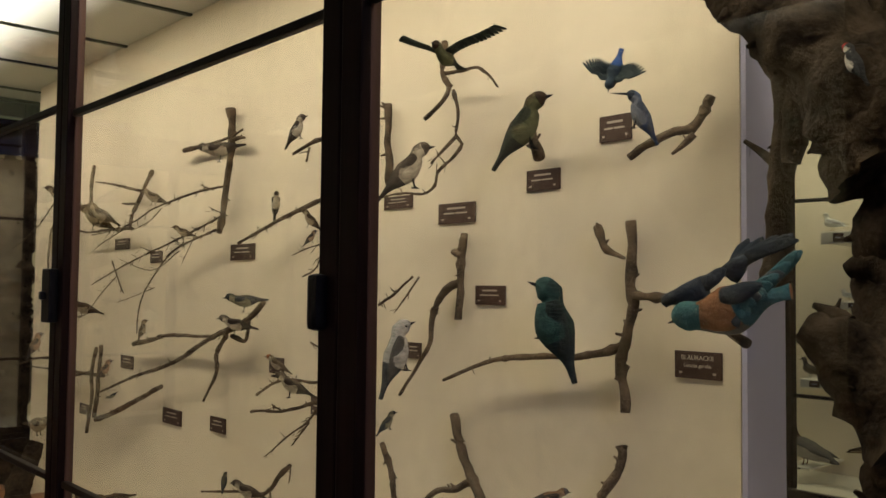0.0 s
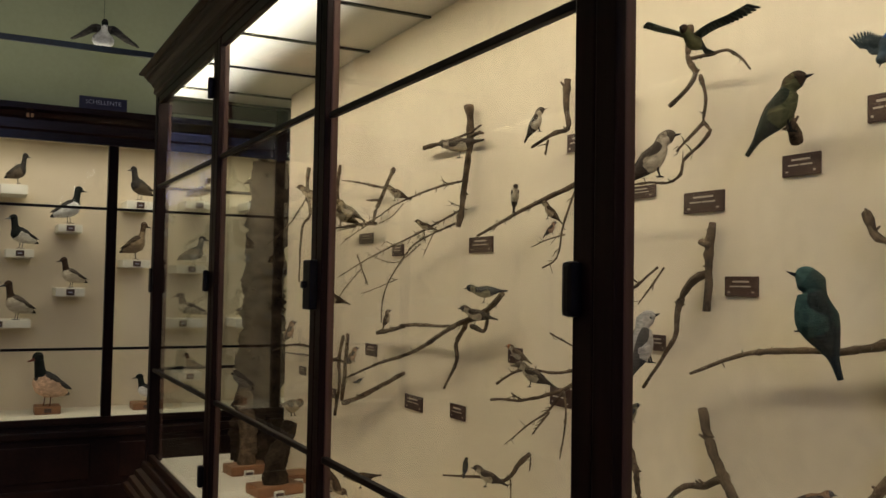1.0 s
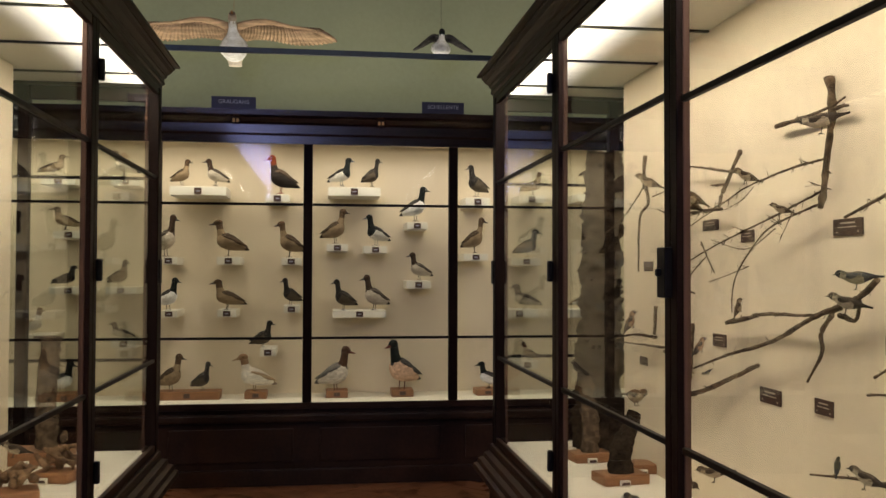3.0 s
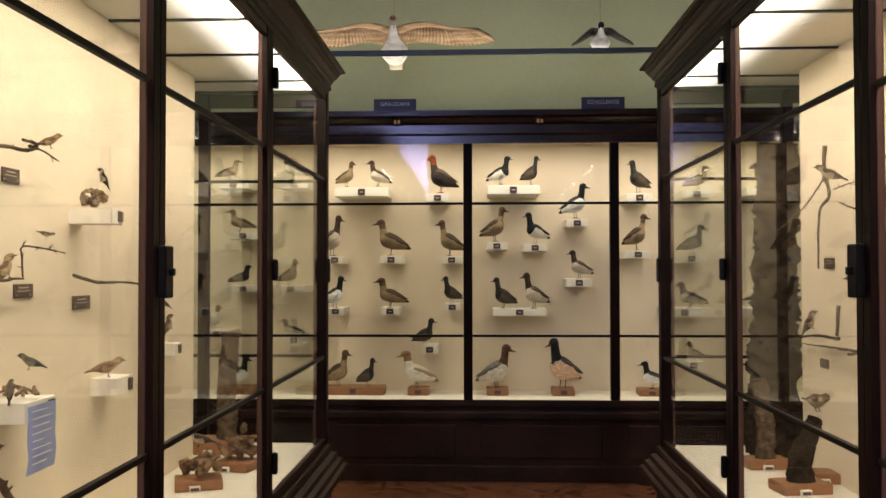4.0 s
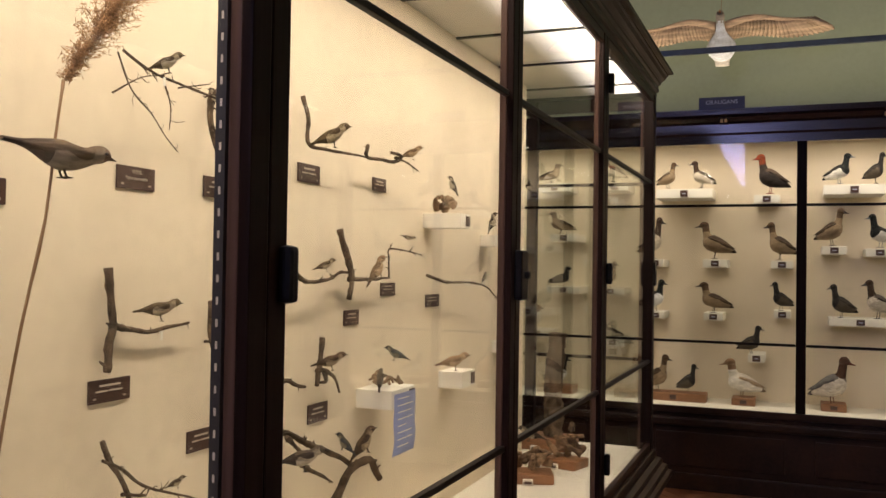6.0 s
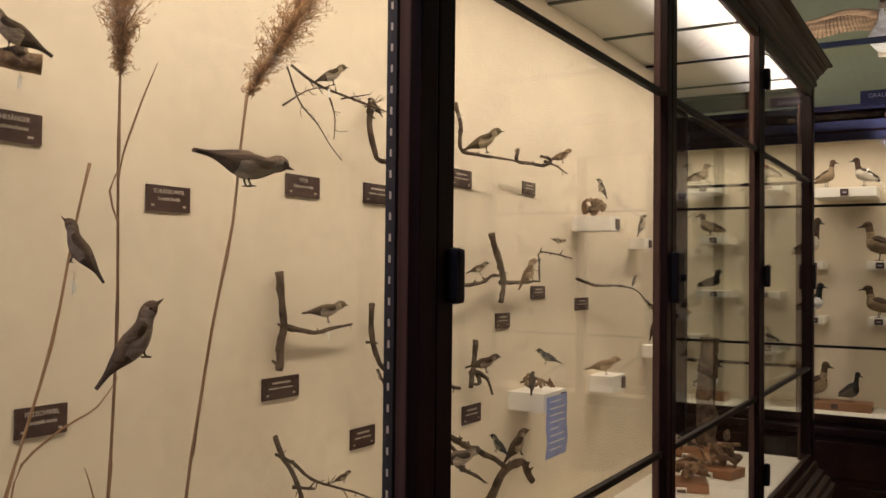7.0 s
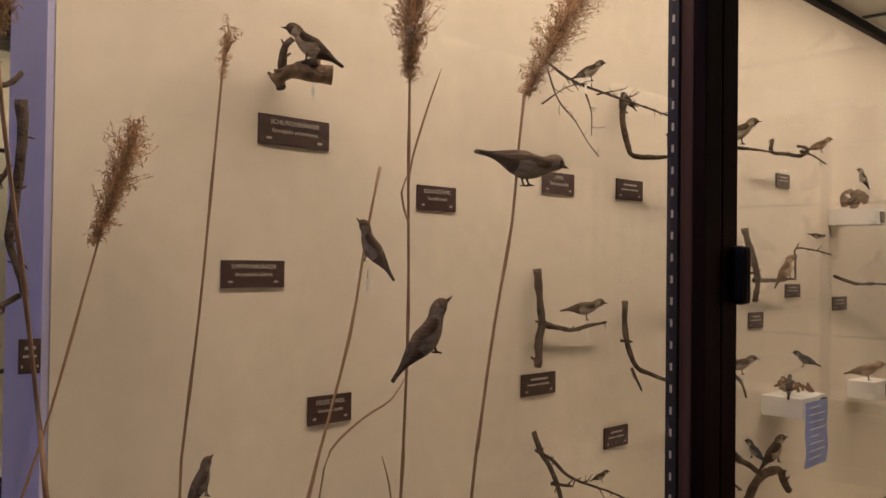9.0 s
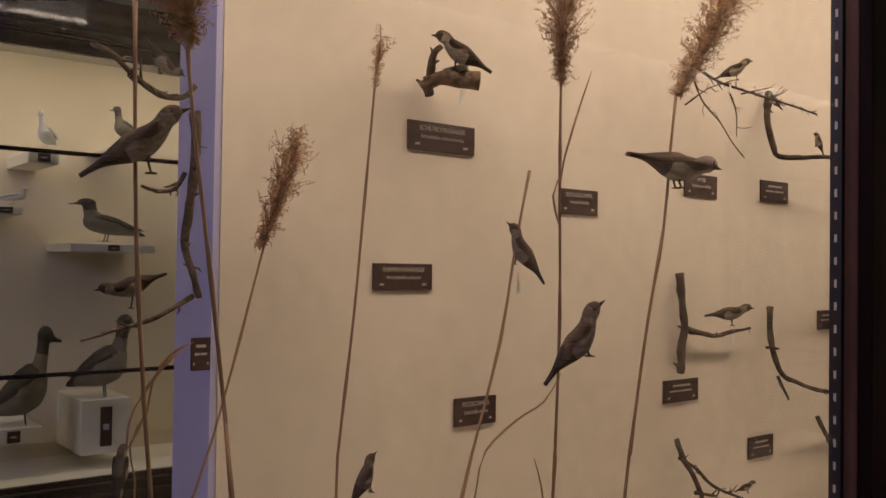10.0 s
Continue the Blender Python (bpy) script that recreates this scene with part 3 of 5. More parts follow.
def bird_mesh(kind, pal, leg=0.15, wings="folded", bill=None):
    """Unit-length bird facing +x, standing with feet at z = 0."""
    bm = bmesh.new()
    if kind == "song":
        fat = {"reedbird": .93, "roller": 1.28}.get(pal, 1.05)
        shaped(bm, [(u - .5, w + .14 + leg, a * fat, b * fat) for u, w, a, b in SONG], bill or (.075, (1, 0, -.12), .022), head_from=.775, tail_to=.30, flank=.26)
        if wings == "folded":
            for s in (1, -1):
                folded_wing(bm, (-.01, .088 * fat, leg + .150), .52, .135 * fat, .028, .05, s)
        hips, foot = (.05, .035, leg + .03), .045
    elif kind == "duck":
        duck_shape(bm, pal, bill)
        for s in (1, -1):
            folded_wing(bm, (-.16, .165, .395), .66, .12, .04, .40, s)
        hips, foot = (.02, .07, .24), .09
    else:
        shaped(bm, WADE, bill or (.10, (1, 0, -.1), .02), head_from=.74, tail_to=.16)
        for s in (1, -1):
            folded_wing(bm, (-.12, .135, .45), .68, .17, .03, .10, s)
        hips, foot = (.0, .06, .30), .07
    eye = {"song": (.372, .077, leg + .208), "duck": (.315, .082, .912)}.get(kind)
    if eye:
        for s in (1, -1):
            c = Vector((eye[0], s * eye[1], eye[2]))
            loft(bm, [c + Vector((0, s * -.008, 0)), c, c + Vector((0, s * .006, 0))], [.012, .013, .004], 8, 6)
    if wings != "spread":
        for s in (1, -1):
            hip, f = Vector((hips[0], s * hips[1], hips[2])), Vector((hips[0] + .02, s * hips[1] * 1.05, .008))
            loft(bm, [hip, hip.lerp(f, .5) + Vector((-.012, 0, 0)), f], [.016, .010, .009], 5, 5)
            for a in (-.5, 0, .5, math.pi):
                loft(bm, [f, f + Vector((math.cos(a) * foot, math.sin(a) * foot, -.004))], [.008, .004], 4, 5)
    return bm


def spread_wings(bm, root, span, chord, lift, sweep, droop=0.0, mat=3, count=16):
    """Open wings: a thick fore-edge arm and a fan of separate flight feathers on each side."""
    for s in (1, -1):
        arm = []
        for t in np.linspace(0, 1, 10):
            arm.append(Vector((root[0] + chord * (.25 * math.sin(math.pi * min(1, t * 1.6)) - sweep * t * t), s * (root[1] + span * t), root[2] + lift * t - droop * t * t)))
        loft(bm, arm, [(.016 * (1.2 - t) + .005, (.07 * (1.1 - t) + .012) * chord * 3) for t in np.linspace(0, 1, 10)], 8, mat, Vector((0, 0, 1)))
        for row, (ln, dz) in enumerate(((1.0, -.006), (.55, .003))):
            for k in range(count):
                t = (k + .5) / count
                p = arm[min(9, int(t * 9))].lerp(arm[min(9, int(t * 9) + 1)], t * 9 % 1)
                fan = -.15 + 1.25 * t ** 2.2
                d = Vector((-math.cos(fan), s * math.sin(fan), -.06))
                length = chord * ln * (1.0 + .25 * t)
                q = [p + d * (length * f) + Vector((0, 0, dz)) for f in (0, .5, .85, 1.0)]
                w = span / count * 1.25
                loft(bm, q, [(.0035, w), (.0035, w * 1.05), (.003, w * .75), (.002, w * .2)], 4, mat, Vector((0, 0, 1)))


MESHES = {}


def bird(at, heading, pitch, length, kind, pal, label, leg=0.15, roll=0.0, squash=1.0, group="", bill=None):
    """A bird standing at a point, heading in degrees from +x, its body pitched up by pitch degrees."""
    key = (kind, pal, round(leg, 2), round(pitch), bill)
    if key not in MESHES:
        bm = bird_mesh(kind, pal, leg, bill=bill)
        if pitch:
            pivot = Vector((.05, 0, leg + .02))
            turn = Matrix.Translation(pivot) @ Matrix.Rotation(-radians(pitch), 4, "Y") @ Matrix.Translation(-pivot)
            legs = {v for f in bm.faces if f.material_index == 5 for v in f.verts if v.co.z < leg + .03 and abs(v.co.x) < .2}
            if kind == "song":
                neck = Vector((.29, 0, leg + .17))
                level = Matrix.Translation(neck) @ Matrix.Rotation(radians(pitch * (.12 if pal == "reedbird" else .6)), 4, "Y") @ Matrix.Translation(-neck)
                half = Matrix.Translation(neck) @ Matrix.Rotation(radians(pitch * (.06 if pal == "reedbird" else .3)), 4, "Y") @ Matrix.Translation(-neck)
                for v in bm.verts:
                    if v.co.z > leg + .06 and v.co.x > .255:
                        v.co = (level if v.co.x > .305 else half) @ v.co
            bmesh.ops.transform(bm, matrix=turn, verts=[v for v in bm.verts if v not in legs])
        bmesh.ops.recalc_face_normals(bm, faces=bm.faces)
        me = bpy.data.meshes.new("bird_mount")
        bm.to_mesh(me)
        bm.free()
        for m in bird_mats(pal):
            me.materials.append(m)
        MESHES[key] = me
    ob = new("bird_mount", MESHES[key])
    ob.matrix_world = pose(*at, roll, 0, heading) @ Matrix.Diagonal((length, length * squash, length, 1))
    return tagged(ob, label, "bird mount", group)


BIRD_WORDS = {
    "brown": "small brown mounted songbird on a bare twig", "warbler": "small olive-brown mounted warbler on a twig", "reedbird": "dark brown mounted reed warbler on a reed stem",
    "grey": "grey and white mounted songbird on a branch", "palegrey": "pale grey mounted shrike with dark wings", "tit": "mounted tit with black cap and pale belly",
    "robin": "mounted robin with rusty red breast on a twig", "finch": "mounted finch with reddish brown breast", "buff": "buff brown mounted songbird on a thin branch",
    "roller": "teal mounted roller perched on a long branch", "kingfisher": "bright blue mounted kingfisher with long bill", "beeeater": "mounted bee-eater with brown back and green belly",
    "woodpecker": "mounted woodpecker with red head on the trunk", "duckbrown": "mottled brown mounted duck", "duckgrey": "grey and white mounted duck with brown head",
    "duckblack": "black and white mounted duck", "duckdark": "dark mounted water bird with short bill", "duckwhite": "white mounted duck with brown head and patches",
    "goldeneye": "white mounted goldeneye with black head", "redcrest": "mounted duck with red head and bill", "goosander": "mounted goosander with black head and salmon breast",
    "goosanderf": "grey mounted goosander with brown head", "gull": "pale grey and white mounted gull", "loon": "dark mounted diver with pale breast",
}


def on_wall(s, y, z, off):
    return Vector((s * (WALL_X - off), y, z))


def songbird(tail, head, pal, leg=0.13, bill=None, lean=0.0):
    """A perched bird between the tip of its tail and its head."""
    a, b = Vector(tail), Vector(head)
    d = b - a
    length = d.length * 1.2
    flat = math.hypot(d.x, d.y)
    pitch = max(-60, min(72, math.degrees(math.atan2(d.z, flat))))
    heading = math.degrees(math.atan2(d.y, d.x)) + lean
    turn = Matrix.Rotation(radians(heading), 3, "Z")
    up = Matrix.Rotation(-radians(pitch), 3, "Y")
    pivot = Vector((.05, 0, leg + .02))
    centre = up @ (Vector((0, 0, leg + .14)) - pivot) + pivot
    base = (a + b) / 2 - turn @ (centre * length)
    return bird(base, heading, pitch, length, "song", pal, BIRD_WORDS[pal], leg, group="songbirds on the partition", bill=bill)


# ---- branches, plates, blocks ----
def branch(s, points, r0, r1, off0=0.03, off1=0.07, mat=None, twigs=(), label="bare grey-brown twig branch fixed to the partition", spurs=4, bristle=0):
    """A knotty branch along (y, z) points on the partition; twigs are further lines of points."""
    seedling = random.Random(int(points[0][0] * 1000) + int(points[0][1] * 977))

    def limb(pts, ra, rb, oa, ob_):
        ra, rb = (r * (0.72 if r < 0.0075 else 0.9) for r in (ra, rb))
        n = len(pts)
        vs = [on_wall(s, y, z, oa + (ob_ - oa) * i / max(1, n - 1)) for i, (y, z) in enumerate(pts)]
        path = smooth_path(vs, max(.012, ra * 1.2))
        m = len(path)
        bm = bmesh.new()
        rads = [(ra + (rb - ra) * i / m) * (1 + .22 * noise.noise(p * 28)) * (1.25 if seedling.random() < .10 else 1) for i, p in enumerate(path)]
        path = [p + Vector((noise.noise(p * 17), noise.noise(p * 19 + Vector((5, 0, 0))), noise.noise(p * 18 + Vector((0, 7, 0))))) * ra * .35 for p in path]
        loft(bm, path, rads, 7, jitter=.12)
        for _ in range(spurs):
            i = seedling.randrange(1, m - 1)
            d = Vector((seedling.uniform(-.5, .5), seedling.uniform(-1, 1), seedling.uniform(-.3, 1))).normalized()
            loft(bm, [path[i], path[i] + d * rads[i] * 2.2], [rads[i] * .5, rads[i] * .22], 5)
        length = sum((b - a).length for a, b in zip(path, path[1:]))
        for _ in range(max(bristle, int(length * 36)) if ra < 0.0055 else int(length * 12)):
            i = seedling.randrange(1, m - 1)
            d = (path[i + 1] - path[i - 1]).normalized() * seedling.choice((.7, .9, -.2)) + Vector((-s * seedling.uniform(-.1, .5), seedling.uniform(-.8, .8), seedling.uniform(-.9, .7)))
            ln = seedling.uniform(.006, .034) * (1 if ra < 0.0055 else .6)
            e = path[i] + d.normalized() * ln
            mid = path[i].lerp(e, .5) + Vector((0, seedling.uniform(-.006, .006), seedling.uniform(-.006, .006)))
            loft(bm, [path[i], mid, e], [min(.0022, rads[i] * .6), min(.0017, rads[i] * .45), .0009], 4)
        return bm

    origin = on_wall(s, *points[0], off0)
    top = tagged(new("branch"), label, "branch", "branches on the partition")
    top.location = origin
    bm = limb(points, r0, r1, off0, off1)
    bmesh.ops.translate(bm, verts=bm.verts, vec=-origin)
    part("stem", bm, mat or BARK, top)
    for pts in twigs:
        bm = limb(pts, r1 * 1.0, r1 * .45, off1 * .7, off1)
        bmesh.ops.translate(bm, verts=bm.verts, vec=-origin)
        part("twig", bm, mat or BARK, top)
    return top


def lettering(text, size, mat, parent, m, width=None):
    cu = bpy.data.curves.new("lettering", "FONT")
    cu.body, cu.size, cu.align_x, cu.align_y, cu.extrude = text, size, "CENTER", "CENTER", 0.0004
    cu.materials.append(mat)
    ob = new("lettering", cu)
    ob.parent = parent
    if width:
        cu.size = size
        wide = len(text) * size * .56
        m = m @ Matrix.Diagonal((min(1.25, width / wide), 1, 1, 1))
    ob.matrix_local = m
    return ob


def plate(s, y0, y1, z0, z1, lines=None, off=0.0):
    """Brown name plate on the partition, with two lines of print and two small marks."""
    w, h = abs(y1 - y0), abs(z1 - z0)
    top = tagged(new("name_plate"), "brown name plate with cream print on the partition" if not lines else "brown name plate reading " + lines[0].title(), "label", "name plates")
    top.matrix_world = Matrix.Translation(on_wall(s, (y0 + y1) / 2, (z0 + z1) / 2, off)) @ Matrix.Rotation(radians(-90 * s), 4, "Z") @ Matrix.Rotation(radians(90), 4, "X")
    part("board", box(-w / 2, w / 2, -h / 2, h / 2, 0.0, 0.005, 0.001), PLATE, top)
    if lines:
        lettering(lines[0], h * .24, INK, top, Matrix.Translation((0, h * .26, .0056)), w * .64)
        lettering(lines[1], h * .215, INK, top, Matrix.Translation((0, -h * .02, .0056)), w * .80)
    bm = bmesh.new()
    if not lines:
        for c, k, bits in ((.24, .045, ((-.25, .25),)), (0.0, .035, ((-.34, -.06), (-.02, .30)))):
            for a, b in bits:
                block(bm, a * w, b * w, (c - k) * h, (c + k) * h, .0045, .0056)
    for a in (-.40, .32):
        block(bm, a * w, (a + .07) * w, -.33 * h, -.25 * h, .0045, .0056)
    part("print", bm, INK, top)
    return top


def shelf_block(s, y0, y1, z0, z1, depth, tag=True):
    """White painted block that juts from the partition."""
    top = thing("shelf_block", on_wall(s, (y0 + y1) / 2, z0, 0), "white painted block shelf on the partition", "shelf", "block shelves")
    w = abs(y1 - y0) / 2
    part("block", box(-s * depth, 0, -w, w, 0, z1 - z0, .003), WHITE, top)
    if tag:
        t = part("tag", box(-s * (depth + .004), -s * (depth + .0005), (w - .055) if s < 0 else -w + .01, (w - .01) if s < 0 else -w + .055, (z1 - z0) * .15, (z1 - z0) * .85), PLATE, top, "small brown tag")
    return top


def reed(s, pts, off, plume=None, label="dry reed stem with brown plume standing on the cabinet floor", bend=0.0, r=0.0038):
    top = tagged(new("reed"), label, "reed", "reeds in the cabinet")
    vs = [on_wall(s, y, z, off + bend * i) for i, (y, z) in enumerate(pts)]
    top.location = vs[-1]
    path = smooth_path(vs, .05)
    bm = bmesh.new()
    loft(bm, path, [r * .78 * (1 + (.35 if i % 5 == 0 else 0)) * (.75 + .35 * i / len(path)) for i in range(len(path))], 6)
    bmesh.ops.translate(bm, verts=bm.verts, vec=-vs[-1])
    part("stem", bm, REED, top)
    if plume:
        rnd = random.Random(int(pts[0][0] * 999))
        a, b, wide, n = on_wall(s, *plume[0], off), on_wall(s, *plume[1], off), plume[2], plume[3]
        bm = bmesh.new()
        axis = (b - a).normalized()
        for k in range(int(n * 1.4)):
            t = rnd.random() ** .85
            p = a.lerp(b, t)
            w = wide * (.25 + math.sin(math.pi * min(1, .15 + t * .85)) ** .8)
            out = Vector((rnd.uniform(-1, 1), rnd.uniform(-1, 1), rnd.uniform(-.5, .5))).normalized() * rnd.choice((.6, .9, 1.25))
            q = p + out * w * rnd.uniform(.4, 1.0) + axis * -w * rnd.uniform(.5, 1.6)
            loft(bm, [p, p.lerp(q, .5) + Vector((0, 0, .003)), q], [.0006, .0005, .0004], 3)
            for _ in range(6):
                c = p.lerp(q, rnd.uniform(.35, 1.05)) + Vector((rnd.uniform(-1, 1), rnd.uniform(-1, 1), rnd.uniform(-1, 1))) * .006
                d = Vector((rnd.uniform(-1, 1), rnd.uniform(-1, 1), rnd.uniform(-1.2, .4))).normalized() * rnd.uniform(.0025, .006)
                loft(bm, [c - d, c, c + d], [.0002, .0008, .0002], 3)
        loft(bm, [a, b], [.0016, .0012], 4)
        bmesh.ops.translate(bm, verts=bm.verts, vec=-vs[-1])
        part("plume", bm, PLUME, top, "fluffy brown reed plume")
    return top


def leaf_blade(s, pts, off, wide, label="dry curled reed leaf on the cabinet floor"):
    vs = [on_wall(s, y, z, off) for y, z in pts]
    path = smooth_path(vs, .02)
    bm = bmesh.new()
    n = len(path)
    loft(bm, path, [(min(wide, .0022) * (.15 + math.sin(math.pi * i / n) ** .7), .0009) for i in range(n)], 6)
    return tagged(part("reed_leaf", bm, REED), label, "leaf")


def duck(x, z, length, height, facing, pal, y=6.86, turn=0.0, case="north"):
    kind = "duck"
    L, H = length * 1.05, height / .97
    # most mounts are turned a little towards the glass
    turn = turn or -facing * (42 if pal == "goosander" else 8 + (abs(x * 37.7) + abs(z * 23.1)) % 1 * 26)
    ob = bird((0, 0, 0), 0, 0, 1, kind, pal, BIRD_WORDS[pal] + " in the wall case", group="birds in the wall cases")
    sc = Matrix.Diagonal((L, H * .95, H, 1))
    if case == "north":
        ob.matrix_world = pose(x, y, z, 0, 0, (0 if facing > 0 else 180) + turn) @ sc
    else:
        s = 1 if case == "east" else -1
        ob.matrix_world = pose(s * y, x, z, 0, 0, (90 if facing > 0 else -90) + turn) @ sc
    return ob


def bracket(x0, x1, z0, z1, case="north", y0=6.80, y1=7.129):
    """White bracket block on a wall case's back panel, with a dark tag."""
    s = {"north": 0, "east": 1, "west": -1}[case]
    top = tagged(new("bracket_block"), "white painted bracket block with dark tag in the wall case", "shelf", "bracket blocks")
    if s == 0:
        top.location = ((x0 + x1) / 2, y1, z0)
    else:
        top.matrix_world = pose(s * y1, (x0 + x1) / 2, z0, 0, 0, -90 * s)
    w, d, h = abs(x1 - x0) / 2, y1 - y0, z1 - z0
    part("block", box(-w, w, -d, 0, 0, h, .003), WHITE, top)
    part("tag", box(-.028, .028, -d - .005, -d - .0005, h * .14, h * .86), PLATE, top, "dark tag with pale print")
    part("print", box(-.014, .014, -d - .0062, -d - .0052, h * .44, h * .55), SILVER, top)
    return top


def base_block(x0, x1, z0, z1, y0, y1, case="north"):
    top = tagged(new("base_block"), "small brown wooden base block with tag", "base", "base blocks")
    s = {"north": 0, "east": 1, "west": -1}[case]
    if s == 0:
        top.location = ((x0 + x1) / 2, y0, z0)
    else:
        top.matrix_world = pose(s * y0, (x0 + x1) / 2, z0, 0, 0, -90 * s)
    w = abs(x1 - x0) / 2
    part("wood", box(-w, w, 0, y1 - y0, 0, z1 - z0, .006), REDWOOD, top)
    part("tag", box(-.024, .024, -.006, -.0005, .014, z1 - z0 - .014), PLATE, top)
    return top


# ---- placed things ----

# right partition, near part
branch(1, [(1.357, 2.257), (1.348, 2.174), (1.313, 2.122), (1.34, 2.082), (1.375, 2.052)], 0.01, 0.007, 0.03, 0.08, twigs=[[(1.294, 2.116), (1.273, 2.057), (1.278, 2.001), (1.252, 1.977), (1.281, 1.947), (1.332, 1.917), (1.342, 1.882), (1.384, 1.864), (1.462, 1.871), (1.545, 1.866)], [(1.278, 2.001), (1.312, 1.971), (1.349, 1.937)], [(1.322, 2.164), (1.254, 2.158), (1.196, 2.153), (1.149, 2.124), (1.116, 2.092)]])
branch(1, [(1.598, 2.132), (1.592, 2.033), (1.579, 1.909)], 0.012, 0.011, 0.02, 0.03)
songbird((1.491, 1.436, 1.851), (1.568, 1.35, 1.976), 'grey')
plate(1, 1.51, 1.632, 1.843, 1.877)
plate(1, 1.267, 1.403, 1.791, 1.843)
plate(1, 0.993, 1.094, 1.853, 1.901)
plate(1, 0.798, 0.881, 1.942, 1.998)
plate(1, 1.162, 1.263, 1.587, 1.634)
plate(1, 0.59, 0.693, 1.455, 1.508, ('BLAURACKE', 'Coracias garrulus'))
songbird((1.516, 1.056, 1.895), (1.563, 0.964, 2.043), 'beeeater')
branch(1, [(1.042, 1.925), (1.029, 1.964), (1.018, 1.966)], 0.014, 0.008, 0.02, 0.1)
branch(1, [(0.596, 1.997), (0.609, 1.96), (0.623, 1.934), (0.651, 1.931), (0.692, 1.915), (0.716, 1.901), (0.733, 1.884)], 0.012, 0.008, 0.03, 0.1, twigs=[[(0.606, 1.919), (0.624, 1.897), (0.635, 1.881)]])
songbird((1.561, 0.671, 1.908), (1.519, 0.7, 2.001), 'kingfisher', bill=(0.26, (1, 0, -0.45), 0.022))
branch(1, [(1.289, 1.762), (1.293, 1.672), (1.285, 1.602), (1.285, 1.549)], 0.012, 0.011, 0.02, 0.04, twigs=[[(1.294, 1.643), (1.345, 1.622), (1.376, 1.586), (1.39, 1.542), (1.396, 1.485), (1.45, 1.416), (1.51, 1.344)], [(1.285, 1.706), (1.311, 1.717)]])
branch(1, [(1.591, 1.581), (1.489, 1.613), (1.392, 1.654)], 0.006, 0.004, 0.05, 0.1, twigs=[[(1.401, 1.654), (1.422, 1.614), (1.462, 1.562)]])
songbird((1.52, 1.444, 1.357), (1.56, 1.43, 1.541), 'palegrey')
plate(1, 1.468, 1.528, 1.44, 1.482)
branch(1, [(0.778, 1.769), (0.773, 1.7), (0.777, 1.632), (0.767, 1.598), (0.78, 1.53), (0.795, 1.473), (0.783, 1.418), (0.781, 1.379)], 0.013, 0.011, 0.03, 0.05, twigs=[[(0.863, 1.76), (0.846, 1.73), (0.824, 1.707), (0.78, 1.691)], [(0.784, 1.514), (0.873, 1.489), (0.995, 1.477), (1.131, 1.464), (1.241, 1.433), (1.33, 1.399)], [(0.789, 1.474), (0.803, 1.441)]])
songbird((1.585, 0.896, 1.442), (1.545, 0.941, 1.64), 'roller', leg=0.07)
branch(1, [(0.758, 1.615), (0.667, 1.611), (0.58, 1.602), (0.511, 1.564), (0.452, 1.539)], 0.009, 0.01, 0.05, 0.16)
branch(1, [(1.306, 1.316), (1.281, 1.259), (1.23, 1.186), (1.176, 1.129), (1.138, 1.051)], 0.013, 0.013, 0.03, 0.07, twigs=[[(1.21, 1.178), (1.268, 1.144), (1.328, 1.13), (1.401, 1.075)]])
branch(1, [(0.804, 1.307), (0.798, 1.275), (0.82, 1.227), (0.847, 1.173), (0.868, 1.102)], 0.012, 0.01, 0.03, 0.07)
songbird((1.513, 0.951, 1.187), (1.568, 0.894, 1.204), 'finch')
songbird((1.54, 1.5, 1.25), (1.579, 1.48, 1.306), 'tit')
branch(1, [(1.595, 1.206), (1.532, 1.142), (1.496, 1.067), (1.458, 0.966)], 0.009, 0.009, 0.03, 0.08)

# right partition, far part
branch(1, [(2.474, 2.244), (2.455, 2.101), (2.483, 1.962), (2.487, 1.882), (2.501, 1.812)], 0.016, 0.01, 0.03, 0.05, twigs=[[(2.814, 2.136), (2.563, 2.136), (2.419, 2.145), (2.352, 2.155)], [(2.438, 2.137), (2.339, 2.125)]])
songbird((1.601, 2.328, 2.099), (1.48, 2.397, 2.071), 'grey')
branch(1, [(2.468, 1.97), (2.646, 1.963), (2.967, 1.927), (3.137, 1.884), (3.293, 1.857), (3.56, 1.843)], 0.006, 0.003, 0.06, 0.1, twigs=[[(2.927, 1.923), (3.003, 1.876), (3.111, 1.848)], [(2.508, 1.96), (2.551, 1.98)], [(3.288, 1.856), (3.44, 1.814), (3.537, 1.775)]], bristle=6)
branch(1, [(2.482, 1.871), (2.695, 1.82), (3.012, 1.755), (3.263, 1.701), (3.544, 1.629)], 0.006, 0.003, 0.05, 0.1, twigs=[[(2.403, 1.864), (2.487, 1.899)], [(2.973, 1.753), (3.055, 1.778)], [(2.635, 1.816), (2.675, 1.715)]], bristle=6)
branch(1, [(2.521, 1.823), (2.787, 1.771), (2.907, 1.708), (3.031, 1.597), (3.053, 1.518), (3.032, 1.441)], 0.006, 0.003, 0.05, 0.11, twigs=[[(2.956, 1.62), (3.107, 1.585), (3.25, 1.557)], [(2.753, 1.754), (2.95, 1.686), (3.22, 1.731)], [(2.707, 1.767), (2.756, 1.806)]], bristle=6)
